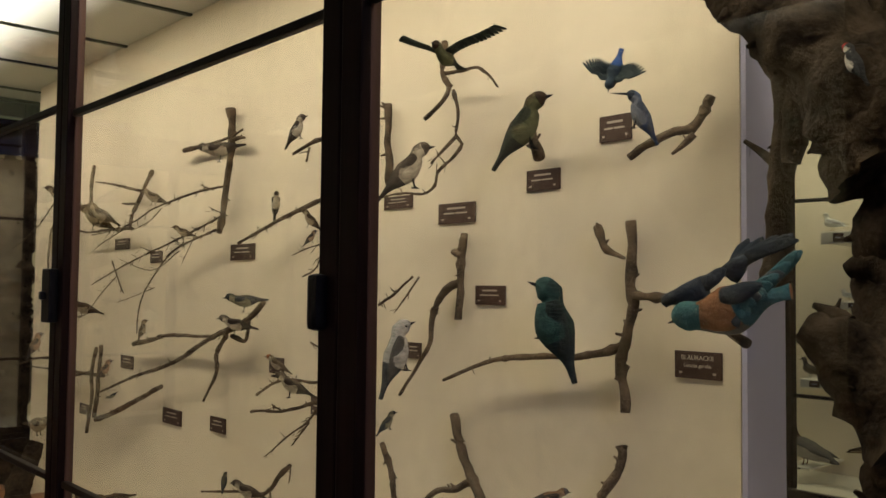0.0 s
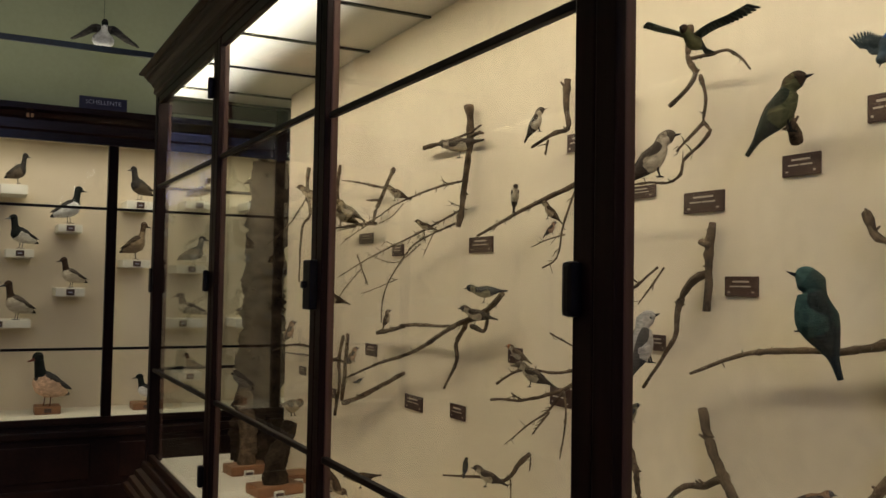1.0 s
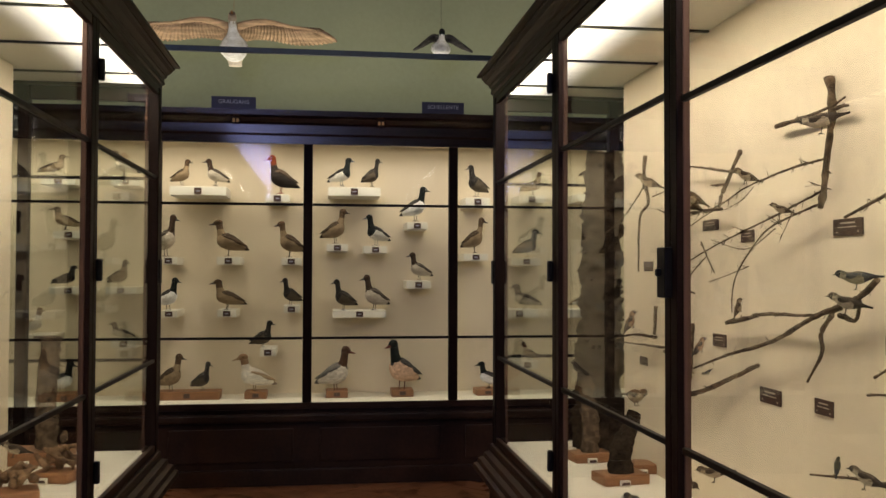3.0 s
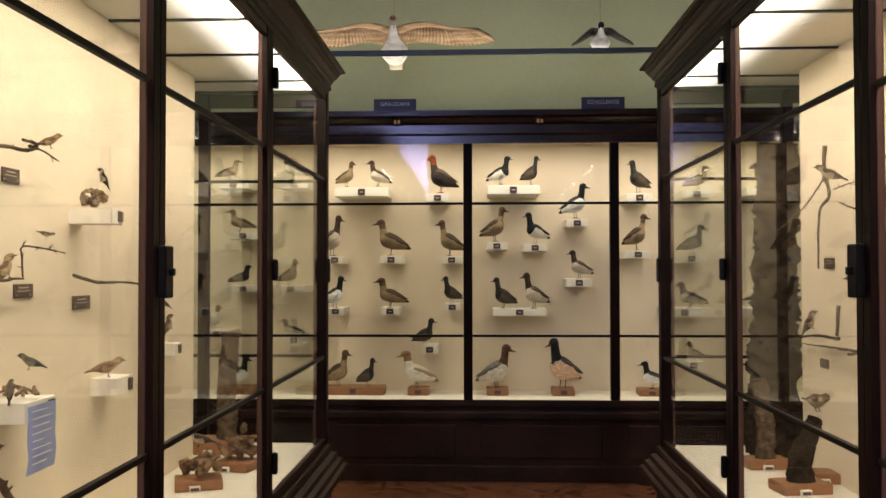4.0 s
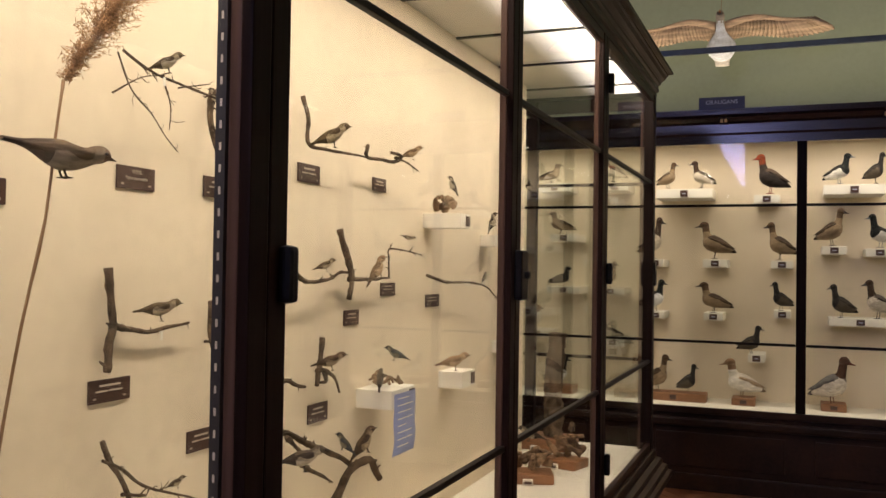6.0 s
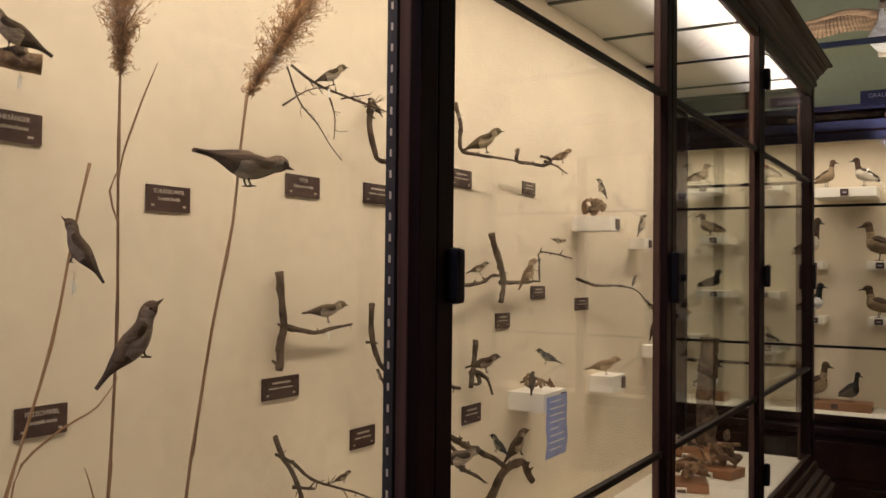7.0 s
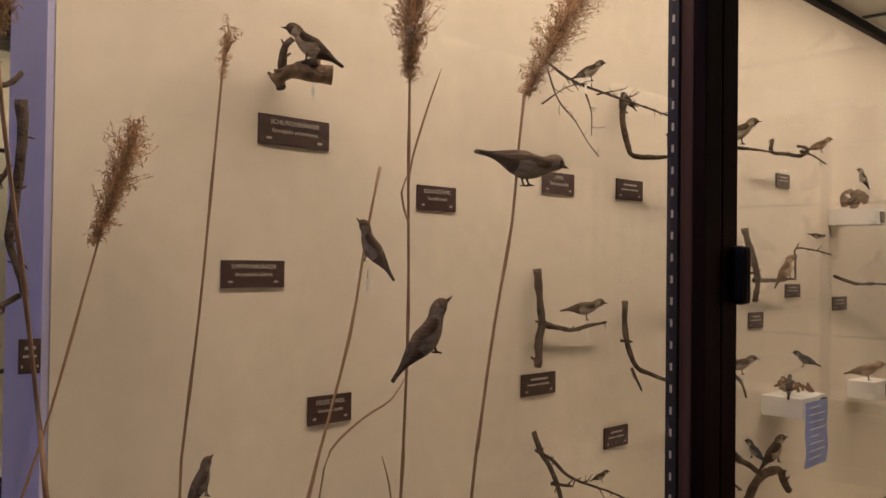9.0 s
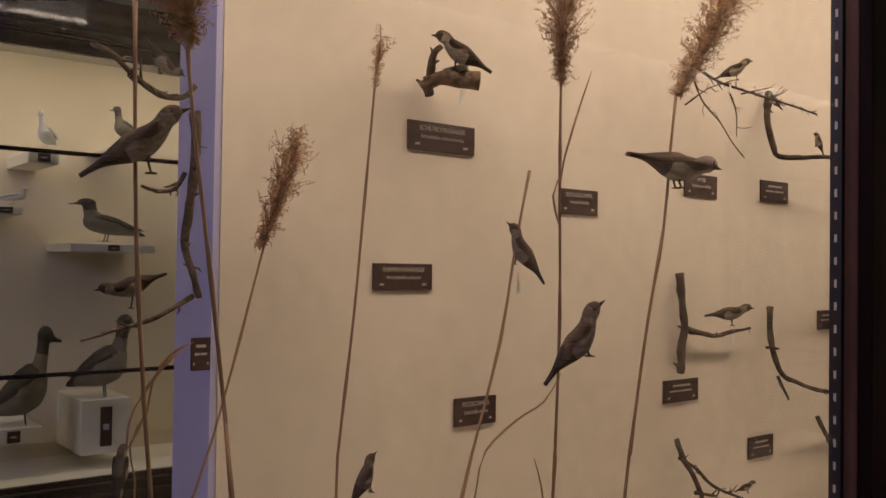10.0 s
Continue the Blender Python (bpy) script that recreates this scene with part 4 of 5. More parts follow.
branch(1, [(3.139, 2.094), (3.204, 1.997), (3.255, 1.917), (3.251, 1.868)], 0.01, 0.008, 0.02, 0.06, twigs=[[(3.265, 1.862), (3.482, 1.867), (3.755, 1.866), (3.945, 1.907)], [(3.212, 1.96), (3.331, 1.967)], [(3.118, 2.0), (3.305, 2.032), (3.463, 2.061), (3.631, 2.085)]])
branch(1, [(3.767, 2.175), (3.756, 2.066), (3.701, 1.95)], 0.008, 0.008, 0.02, 0.05)
songbird((1.584, 2.855, 1.935), (1.496, 2.888, 1.978), 'brown')
songbird((1.597, 3.381, 1.857), (1.464, 3.425, 1.942), 'warbler')
songbird((1.575, 2.603, 1.801), (1.505, 2.635, 1.829), 'brown')
plate(1, 3.382, 3.54, 1.781, 1.829)
plate(1, 3.059, 3.169, 1.718, 1.766)
plate(1, 2.337, 2.502, 1.717, 1.773)
songbird((1.534, 1.951, 2.04), (1.566, 1.911, 2.133), 'grey')
branch(1, [(1.874, 2.224), (1.867, 2.153), (1.842, 2.069), (1.889, 2.061), (1.937, 2.045), (1.982, 2.029)], 0.012, 0.006, 0.03, 0.08, twigs=[[(1.933, 2.045), (1.913, 1.996)]])
plate(1, 1.799, 1.906, 2.007, 2.062)
plate(1, 1.802, 1.91, 1.607, 1.655)
branch(1, [(2.33, 1.77), (2.197, 1.806), (2.104, 1.834), (2.005, 1.859), (1.9, 1.882), (1.816, 1.904), (1.747, 1.945)], 0.006, 0.01, 0.07, 0.03)
songbird((1.551, 2.035, 1.832), (1.548, 2.027, 1.915), 'grey', leg=0.12)
songbird((1.563, 1.801, 1.786), (1.517, 1.829, 1.843), 'brown')
songbird((1.527, 1.838, 1.744), (1.553, 1.815, 1.786), 'finch')
branch(1, [(1.802, 1.925), (1.835, 1.851), (1.864, 1.768), (1.863, 1.706), (1.877, 1.675), (1.92, 1.657)], 0.005, 0.0035, 0.03, 0.08, twigs=[[(1.843, 1.755), (1.91, 1.743), (1.982, 1.722)]], bristle=6)
songbird((1.592, 2.148, 1.585), (1.488, 2.207, 1.583), 'tit')
songbird((1.589, 2.199, 1.492), (1.491, 2.254, 1.52), 'grey')
branch(1, [(3.515, 1.17), (3.186, 1.259), (2.823, 1.342), (2.601, 1.423), (2.479, 1.465), (2.287, 1.519), (2.195, 1.575)], 0.006, 0.011, 0.06, 0.05, twigs=[[(3.24, 1.388), (3.044, 1.417), (2.89, 1.44), (2.565, 1.451), (2.381, 1.479)], [(2.46, 1.46), (2.52, 1.393), (2.509, 1.325), (2.589, 1.224)], [(2.421, 1.458), (2.322, 1.447), (2.28, 1.511)]])
songbird((1.543, 2.988, 1.416), (1.557, 2.986, 1.496), 'brown', leg=0.1)
plate(1, 3.314, 3.442, 1.277, 1.331)
branch(1, [(3.5, 1.731), (3.407, 1.655), (3.322, 1.595)], 0.005, 0.0035, 0.03, 0.05, twigs=[[(3.433, 1.668), (3.612, 1.579), (3.746, 1.499), (3.892, 1.476)]], bristle=6)
songbird((1.603, 3.527, 1.505), (1.478, 3.575, 1.554), 'brown')
branch(1, [(3.653, 1.353), (3.682, 1.23), (3.657, 1.13), (3.69, 0.974)], 0.009, 0.008, 0.03, 0.05, twigs=[[(3.931, 1.206), (3.76, 1.23), (3.643, 1.254)]])
songbird((1.514, 3.337, 1.239), (1.566, 3.323, 1.318), 'finch')
branch(1, [(3.578, 1.046), (3.393, 1.096), (3.235, 1.153), (3.113, 1.195), (2.997, 1.236)], 0.012, 0.01, 0.05, 0.02)
songbird((1.579, 3.275, 1.194), (1.541, 3.286, 1.167), 'tit')
plate(1, 2.857, 3.018, 1.095, 1.154)
plate(1, 2.513, 2.626, 1.11, 1.164)
plate(1, 3.802, 3.905, 1.034, 1.082)
songbird((1.568, 1.959, 1.371), (1.512, 1.999, 1.418), 'robin')
songbird((1.572, 1.843, 1.314), (1.488, 1.905, 1.37), 'grey')
branch(1, [(1.754, 1.375), (1.865, 1.349), (1.968, 1.347), (2.052, 1.335), (2.138, 1.291)], 0.007, 0.005, 0.04, 0.1, twigs=[[(1.976, 1.346), (2.056, 1.355)]], bristle=6)
branch(1, [(1.689, 1.375), (1.865, 1.295), (2.019, 1.251), (2.109, 1.243), (2.174, 1.235)], 0.008, 0.005, 0.04, 0.1, twigs=[[(1.817, 1.302), (1.889, 1.231), (1.964, 1.187), (2.086, 1.107)], [(1.817, 1.302), (1.784, 1.231), (1.792, 1.115)], [(1.889, 1.231), (1.934, 1.162)], [(2.043, 1.25), (2.049, 1.27)]], bristle=6)
branch(1, [(1.919, 1.462), (1.825, 1.437), (1.742, 1.417)], 0.004, 0.004, 0.05, 0.05)
plate(1, 2.142, 2.227, 1.347, 1.399)
plate(1, 1.873, 1.981, 1.24, 1.296)
branch(1, [(2.053, 1.077), (2.089, 1.041), (2.148, 0.979), (2.267, 0.966), (2.394, 0.947), (2.49, 0.931)], 0.009, 0.004, 0.03, 0.1, twigs=[[(1.983, 1.081), (1.943, 1.054)], [(2.097, 0.992), (2.044, 0.933)]])
songbird((1.544, 2.313, 0.961), (1.556, 2.321, 1.023), 'tit', leg=0.1)
songbird((1.581, 2.107, 0.975), (1.499, 2.166, 1.02), 'grey')
songbird((1.572, 3.07, 0.816), (1.448, 3.121, 0.802), 'brown')
songbird((1.432, 3.327, 0.821), (1.488, 3.274, 0.692), 'brown')
branch(1, [(4.145, 2.197), (4.127, 2.076), (4.032, 1.95), (4.124, 1.867), (4.111, 1.601)], 0.012, 0.005, 0.05, 0.1, twigs=[[(4.044, 2.067), (4.433, 1.884), (5.23, 1.708)], [(3.985, 1.975), (3.75, 1.983), (3.506, 1.976)]])
songbird((1.579, 3.818, 2.003), (1.461, 3.856, 2.059), 'brown')
songbird((1.575, 3.303, 1.877), (1.465, 3.342, 1.951), 'warbler')
songbird((1.472, 4.092, 1.28), (1.528, 4.08, 1.397), 'finch')
branch(1, [(4.048, 1.427), (4.052, 1.282)], 0.01, 0.009, 0.03, 0.04, twigs=[[(4.056, 1.267), (4.39, 1.259), (4.795, 1.189)], [(3.563, 1.232), (3.96, 1.226), (4.585, 1.205)]])
plate(1, 4.163, 4.292, 1.602, 1.653)
plate(1, 4.25, 4.357, 1.102, 1.147)
branch(1, [(3.598, 1.366), (3.593, 1.209), (3.602, 1.051)], 0.01, 0.01, 0.03, 0.05)

# left partition, near part
branch(-1, [(0.488, 1.933), (0.509, 1.95), (0.538, 1.951), (0.571, 1.95)], 0.014, 0.019, 0.03, 0.09, mat=DRIFT, label='short thick lichen-covered branch stub on the partition', spurs=2)
branch(-1, [(0.507, 1.955), (0.498, 1.971), (0.494, 1.99), (0.501, 2.005)], 0.010, 0.007, 0.03, 0.07)
branch(-1, [(0.516, 1.95), (0.53, 1.962), (0.539, 1.968)], 0.010, 0.010, 0.05, 0.09, spurs=1)
branch(-1, [(0.505, 1.944), (0.504, 1.924)], 0.014, 0.008, 0.02, 0.03, spurs=1)
songbird((-1.517, 0.547, 1.954), (-1.562, 0.469, 2.009), 'brown')
plate(-1, 0.476, 0.635, 1.824, 1.878, ('SCHILFROHRSÄNGER', 'Acrocephalus schoenobaenus'))
plate(-1, 0.405, 0.536, 1.566, 1.614, ('SUMPFROHRSÄNGER', 'Acrocephalus palustris'))
plate(-1, 0.595, 0.699, 1.305, 1.359, ('FELDSCHWIRL', 'Locustella naevia'))
plate(-1, 0.872, 0.989, 1.725, 1.778, ('SCHLAGSCHWIRL', 'Locustella fluviatilis'))
plate(-1, 1.297, 1.427, 1.788, 1.842, ('FITIS', 'Phylloscopus trochilus'))
plate(-1, 1.621, 1.752, 1.793, 1.849)
plate(-1, 1.224, 1.356, 1.296, 1.349)
plate(-1, 1.574, 1.687, 1.123, 1.179)
plate(-1, 1.912, 2.0, 1.446, 1.5)
songbird((-1.562, 1.283, 2.052), (-1.498, 1.318, 2.084), 'warbler')
branch(-1, [(1.267, 2.096), (1.325, 2.064), (1.413, 2.046), (1.532, 2.032), (1.689, 2.015)], 0.005, 0.003, 0.04, 0.12, twigs=[[(1.189, 1.982), (1.257, 2.027), (1.313, 2.042)], [(1.202, 2.074), (1.236, 1.999), (1.292, 1.953), (1.326, 1.911), (1.366, 1.874)], [(1.359, 2.032), (1.359, 1.981), (1.333, 1.921)], [(1.407, 2.034), (1.481, 2.056)], [(1.507, 2.03), (1.54, 2.053)]], bristle=6)
branch(-1, [(1.628, 2.077), (1.602, 1.997), (1.608, 1.927), (1.613, 1.904), (1.687, 1.906), (1.795, 1.918), (1.878, 1.912)], 0.01, 0.006, 0.02, 0.1)
songbird((-1.534, 1.709, 1.915), (-1.546, 1.695, 1.966), 'warbler')
songbird((-1.587, 1.603, 2.023), (-1.613, 1.579, 2.067), 'grey')
branch(-1, [(1.258, 1.603), (1.267, 1.535), (1.273, 1.476), (1.259, 1.429), (1.25, 1.368)], 0.011, 0.009, 0.02, 0.03, twigs=[[(1.273, 1.474), (1.32, 1.461), (1.389, 1.451), (1.461, 1.459), (1.536, 1.466)]])
songbird((-1.578, 1.279, 1.505), (-1.502, 1.333, 1.52), 'warbler')
branch(-1, [(1.642, 1.514), (1.626, 1.463), (1.619, 1.412), (1.65, 1.344), (1.717, 1.315), (1.832, 1.287), (1.897, 1.276)], 0.009, 0.006, 0.02, 0.08, twigs=[[(1.621, 1.341), (1.632, 1.282)], [(1.566, 1.417), (1.587, 1.414)]])
branch(-1, [(1.254, 1.214), (1.264, 1.166), (1.287, 1.123), (1.307, 1.066), (1.312, 1.017)], 0.008, 0.006, 0.02, 0.07, twigs=[[(1.223, 1.179), (1.284, 1.146), (1.334, 1.106), (1.416, 1.069), (1.515, 1.033), (1.633, 0.98)], [(1.285, 1.09), (1.339, 1.079)]])
songbird((-1.566, 1.381, 1.089), (-1.534, 1.408, 1.112), 'warbler')
branch(-1, [(1.86, 1.212), (1.862, 1.166), (1.893, 1.119)], 0.008, 0.006, 0.03, 0.08)

# left partition, far part
plate(-1, 2.097, 2.233, 1.88, 1.94)
plate(-1, 2.627, 2.739, 1.896, 1.946)
plate(-1, 2.419, 2.53, 1.406, 1.46)
plate(-1, 2.709, 2.838, 1.504, 1.553)
plate(-1, 3.149, 3.3, 1.445, 1.499)
plate(-1, 2.185, 2.313, 1.101, 1.163)
branch(-1, [(2.09, 2.144), (2.096, 2.076), (2.076, 1.993), (2.165, 1.984), (2.283, 1.988), (2.371, 1.986)], 0.009, 0.004, 0.02, 0.1)
songbird((-1.591, 2.061, 1.987), (-1.489, 2.109, 2.042), 'warbler')
branch(-1, [(2.487, 2.042), (2.46, 1.999), (2.558, 1.999), (2.655, 2.002), (2.691, 2.027), (2.578, 2.027)], 0.008, 0.007, 0.05, 0.1, twigs=[[(2.677, 2.021), (2.752, 2.01), (2.822, 1.986)]])
songbird((-1.578, 2.687, 2.023), (-1.502, 2.717, 2.057), 'buff')
branch(-1, [(1.887, 1.637), (1.956, 1.609), (2.055, 1.566), (2.214, 1.57), (2.312, 1.592), (2.432, 1.595)], 0.009, 0.006, 0.08, 0.03)
branch(-1, [(2.331, 1.738), (2.348, 1.683), (2.38, 1.626), (2.389, 1.569), (2.367, 1.5)], 0.013, 0.009, 0.03, 0.05, twigs=[[(2.39, 1.569), (2.514, 1.568), (2.687, 1.573)]])
branch(-1, [(2.66, 1.578), (2.641, 1.64), (2.624, 1.677), (2.714, 1.679), (2.897, 1.662)], 0.005, 0.003, 0.06, 0.09, bristle=6)
songbird((-1.567, 2.05, 1.603), (-1.513, 2.081, 1.63), 'warbler')
songbird((-1.563, 2.413, 1.55), (-1.516, 2.437, 1.648), 'buff')
songbird((-1.574, 2.704, 1.732), (-1.526, 2.725, 1.72), 'warbler')
branch(-1, [(3.098, 1.58), (3.168, 1.566), (3.263, 1.551), (3.506, 1.549), (3.703, 1.525), (3.791, 1.478)], 0.008, 0.004, 0.03, 0.1)
songbird((-1.542, 3.563, 1.544), (-1.538, 3.564, 1.596), 'grey', leg=0.1)
branch(-1, [(2.221, 1.38), (2.202, 1.3), (2.176, 1.229)], 0.01, 0.009, 0.03, 0.04, twigs=[[(2.194, 1.275), (2.247, 1.27), (2.304, 1.236), (2.324, 1.192)], [(2.24, 1.271), (2.248, 1.239), (2.195, 1.238)]])
songbird((-1.581, 2.08, 1.307), (-1.498, 2.13, 1.336), 'brown')
branch(-1, [(1.903, 1.267), (1.97, 1.271), (2.022, 1.252), (2.085, 1.238)], 0.009, 0.006, 0.06, 0.05)
branch(-1, [(1.913, 1.143), (2.009, 1.101), (2.082, 1.066), (2.202, 1.018), (2.355, 0.947)], 0.011, 0.009, 0.04, 0.08, twigs=[[(1.97, 1.104), (2.044, 1.035)], [(2.061, 1.003), (2.217, 0.92)]])
branch(-1, [(2.3, 0.832), (2.343, 0.895), (2.39, 0.927), (2.502, 0.936), (2.521, 0.907), (2.569, 0.857)], 0.018, 0.012, 0.05, 0.08)
songbird((-1.585, 1.891, 1.043), (-1.474, 1.963, 1.073), 'grey')
songbird((-1.513, 2.237, 1.011), (-1.567, 2.223, 1.073), 'tit')
songbird((-1.567, 2.317, 0.969), (-1.513, 2.368, 1.074), 'brown')
shelf_block(-1, 3.108, 3.222, 1.78, 1.841, 0.172)
shelf_block(-1, 2.525, 2.729, 1.109, 1.177, 0.143)
shelf_block(-1, 3.316, 3.483, 1.087, 1.159, 0.111)
shelf_block(-1, 3.836, 3.96, 1.723, 1.778, 0.079)
shelf_block(-1, 4.051, 4.148, 1.179, 1.24, 0.094)
NEST_AT = Vector((-1.574, 3.166, 1.841))
SHELF_AT = Vector((-1.589, 2.628, 1.177))
songbird((-1.545, 3.217, 1.925), (-1.575, 3.197, 2.001), 'grey', leg=0.1)
songbird((-1.549, 2.49, 1.179), (-1.551, 2.5, 1.256), 'grey', leg=0.1)
songbird((-1.503, 2.629, 1.281), (-1.577, 2.599, 1.319), 'tit')
songbird((-1.621, 3.198, 1.199), (-1.5, 3.249, 1.236), 'buff')
songbird((-1.571, 3.724, 1.783), (-1.549, 3.726, 1.88), 'grey', leg=0.1)
songbird((-1.553, 3.958, 1.419), (-1.607, 3.944, 1.466), 'grey')
songbird((-1.581, 3.946, 1.279), (-1.559, 3.961, 1.386), 'brown', leg=0.1)
PAPER_AT = (2.518, 2.702, 0.947, 1.165, 0.151)

# reeds standing in the left cabinet
reed(-1, [(-0.104, 1.842), (-0.095, 1.755), (-0.072, 1.589), (-0.052, 1.432), (-0.044, 1.358), (0.047, 0.56)], 0.4, plume=((-0.113, 1.894), (-0.1, 1.84), 0.04, 190))
reed(-1, [(0.192, 1.791), (0.144, 1.641), (0.107, 1.501), (0.072, 1.375), (0.041, 1.283), (-0.206, 0.56)], 0.1, plume=((0.193, 1.795), (0.136, 1.631), 0.03, 190), r=0.003)
reed(-1, [(0.378, 1.992), (0.371, 1.914), (0.354, 1.722), (0.336, 1.524), (0.31, 1.304), (0.307, 1.229), (0.279, 0.56)], 0.05, plume=((0.385, 1.998), (0.371, 1.914), 0.018, 34))
reed(-1, [(0.538, 2.059), (0.536, 1.897), (0.536, 1.737), (0.539, 1.532), (0.532, 1.321), (0.528, 1.25), (0.484, 0.56)], 0.33, plume=((0.54, 2.086), (0.536, 1.897), 0.042, 300), r=0.0035)
reed(-1, [(0.735, 1.897), (0.721, 1.802), (0.706, 1.679), (0.665, 1.515), (0.627, 1.321), (0.615, 1.25), (0.513, 0.56)], 0.4, plume=((0.893, 2.11), (0.737, 1.897), 0.04, 340))
reed(-1, [(0.547, 1.77), (0.52, 1.658), (0.487, 1.494), (0.431, 1.321), (0.41, 1.252), (0.201, 0.56)], 0.25, label='bare dry reed stem standing on the cabinet floor')
reed(-1, [(-0.168, 1.883), (-0.162, 1.646), (-0.151, 1.479), (-0.142, 1.379), (-0.064, 0.56)], 0.42, label='bare dry reed stem standing on the cabinet floor', r=0.0035)
leaf_blade(-1, [(0.607, 1.931), (0.574, 1.857), (0.544, 1.778), (0.537, 1.737)], 0.33, 0.004)
leaf_blade(-1, [(0.543, 1.764), (0.521, 1.722), (0.537, 1.675)], 0.33, 0.006)
leaf_blade(-1, [(0.543, 1.444), (0.507, 1.403), (0.447, 1.379), (0.387, 1.34), (0.372, 1.293), (0.362, 1.246)], 0.33, 0.0018)
leaf_blade(-1, [(0.487, 1.318), (0.503, 1.273), (0.512, 1.211)], 0.33, 0.0018)
leaf_blade(-1, [(-0.091, 1.525), (-0.115, 1.514), (-0.134, 1.488), (-0.14, 1.454), (-0.157, 1.422), (-0.151, 1.388), (-0.152, 1.349)], 0.4, 0.004)
leaf_blade(-1, [(-0.1, 1.521), (-0.126, 1.498), (-0.155, 1.456), (-0.16, 1.423), (-0.166, 1.352)], 0.4, 0.0035)
songbird((-1.382, 0.551, 1.589), (-1.418, 0.51, 1.674), 'reedbird', leg=0.1)
songbird((-1.309, 0.494, 1.439), (-1.261, 0.556, 1.548), 'reedbird', leg=0.06)
songbird((-1.275, 0.647, 1.793), (-1.235, 0.801, 1.773), 'reedbird', leg=0.06)
songbird((-1.332, 0.156, 1.294), (-1.328, 0.191, 1.356), 'reedbird')
songbird((-1.257, -0.207, 1.698), (-1.223, -0.124, 1.758), 'reedbird')
songbird((-1.4, -0.072, 1.595), (-1.42, -0.137, 1.571), 'brown', leg=0.18)
songbird((-1.412, -0.093, 1.878), (-1.408, -0.056, 1.837), 'grey')
songbird((-1.236, -0.177, 1.375), (-1.245, -0.169, 1.426), 'grey')
branch(-1, [(-0.142, 1.875), (-0.109, 1.872), (-0.071, 1.855), (-0.025, 1.84), (0.017, 1.846), (0.047, 1.87)], 0.006, 0.006, 0.2, 0.06)
branch(-1, [(0.051, 1.835), (0.054, 1.786), (0.048, 1.72), (0.04, 1.67), (0.036, 1.63), (0.052, 1.581), (0.06, 1.557)], 0.01, 0.006, 0.05, 0.06, twigs=[[(0.041, 1.743), (0.025, 1.718), (-0.002, 1.712), (-0.03, 1.718)], [(0.058, 1.561), (0.024, 1.542), (-0.014, 1.526), (-0.066, 1.513), (-0.108, 1.502)]])
plate(-1, 0.072, 0.103, 1.444, 1.495)

# small paper tags tied below some mounts
for at in [(-1.58, 0.539, 1.916), (-1.405, 0.519, 1.579), (-1.53, 1.31, 1.454), (-1.56, 1.337, 2.037)]:
    tag = thing("leg_tag", at, "small grey paper tag tied below a mounted songbird", "tag", "leg tags")
    part("paper", box(-.0006, .0006, -.004, .004, -.013, .008, .0002), WHITE, tag)
    part("thread", box(-.0003, .0003, -.0003, .0003, .0082, .022), REED, tag)

# ducks in the north wall case
duck(-1.152, 2.269, 0.197, 0.197, 1, "duckbrown")
duck(-0.884, 2.268, 0.209, 0.205, -1, "duckgrey")
duck(-0.377, 2.215, 0.268, 0.296, -1, "redcrest")
duck(0.086, 2.280, 0.237, 0.218, 1, "duckblack")
duck(0.330, 2.279, 0.163, 0.222, 1, "duckdark")
duck(1.191, 2.211, 0.234, 0.248, -1, "duckdark")
duck(0.680, 2.006, 0.256, 0.271, 1, "goldeneye")
duck(-1.269, 1.713, 0.218, 0.319, 1, "duckgrey")
duck(-0.779, 1.716, 0.290, 0.282, -1, "duckbrown")
duck(-0.308, 1.710, 0.237, 0.282, -1, "duckbrown")
duck(0.039, 1.823, 0.237, 0.272, 1, "duckbrown")
duck(0.376, 1.808, 0.248, 0.240, -1, "duckblack")
duck(0.723, 1.528, 0.225, 0.221, -1, "duckgrey")
duck(1.163, 1.752, 0.211, 0.283, 1, "duckbrown")
duck(-1.246, 1.294, 0.235, 0.250, 1, "goldeneye")
duck(-0.784, 1.299, 0.281, 0.231, -1, "duckbrown")
duck(-0.299, 1.330, 0.190, 0.213, -1, "duckdark")
duck(0.119, 1.290, 0.210, 0.243, -1, "duckdark")
duck(0.364, 1.290, 0.243, 0.279, -1, "duckgrey")
duck(-0.521, 0.991, 0.207, 0.217, 1, "duckdark")
duck(-1.220, 0.664, 0.238, 0.290, 1, "duckbrown")
duck(-0.983, 0.664, 0.173, 0.227, 1, "duckdark")
duck(-0.572, 0.653, 0.335, 0.297, -1, "duckwhite")
duck(0.046, 0.646, 0.320, 0.355, 1, "goosanderf")
duck(0.588, 0.653, 0.370, 0.399, -1, "goosander")
duck(1.297, 0.655, 0.239, 0.214, -1, "goldeneye")
duck(-2.107, 2.334, 0.256, 0.152, 1, "duckbrown")
duck(-2.004, 1.912, 0.242, 0.174, -1, "duckbrown")
duck(-1.578, 2.331, 0.218, 0.198, -1, "duckgrey")
duck(-2.007, 1.477, 0.263, 0.160, 1, "duckdark")
duck(-2.235, 1.111, 0.220, 0.206, 1, "duckwhite")
duck(-1.613, 1.476, 0.218, 0.206, 1, "duckbrown")
duck(-2.027, 0.656, 0.263, 0.250, 1, "goldeneye")
duck(-1.587, 1.066, 0.197, 0.137, -1, "duckgrey")
duck(1.647, 2.235, 0.219, 0.180, 1, "duckbrown")
duck(1.604, 1.719, 0.231, 0.224, 1, "duckdark")
duck(1.595, 1.294, 0.274, 0.201, -1, "duckgrey")
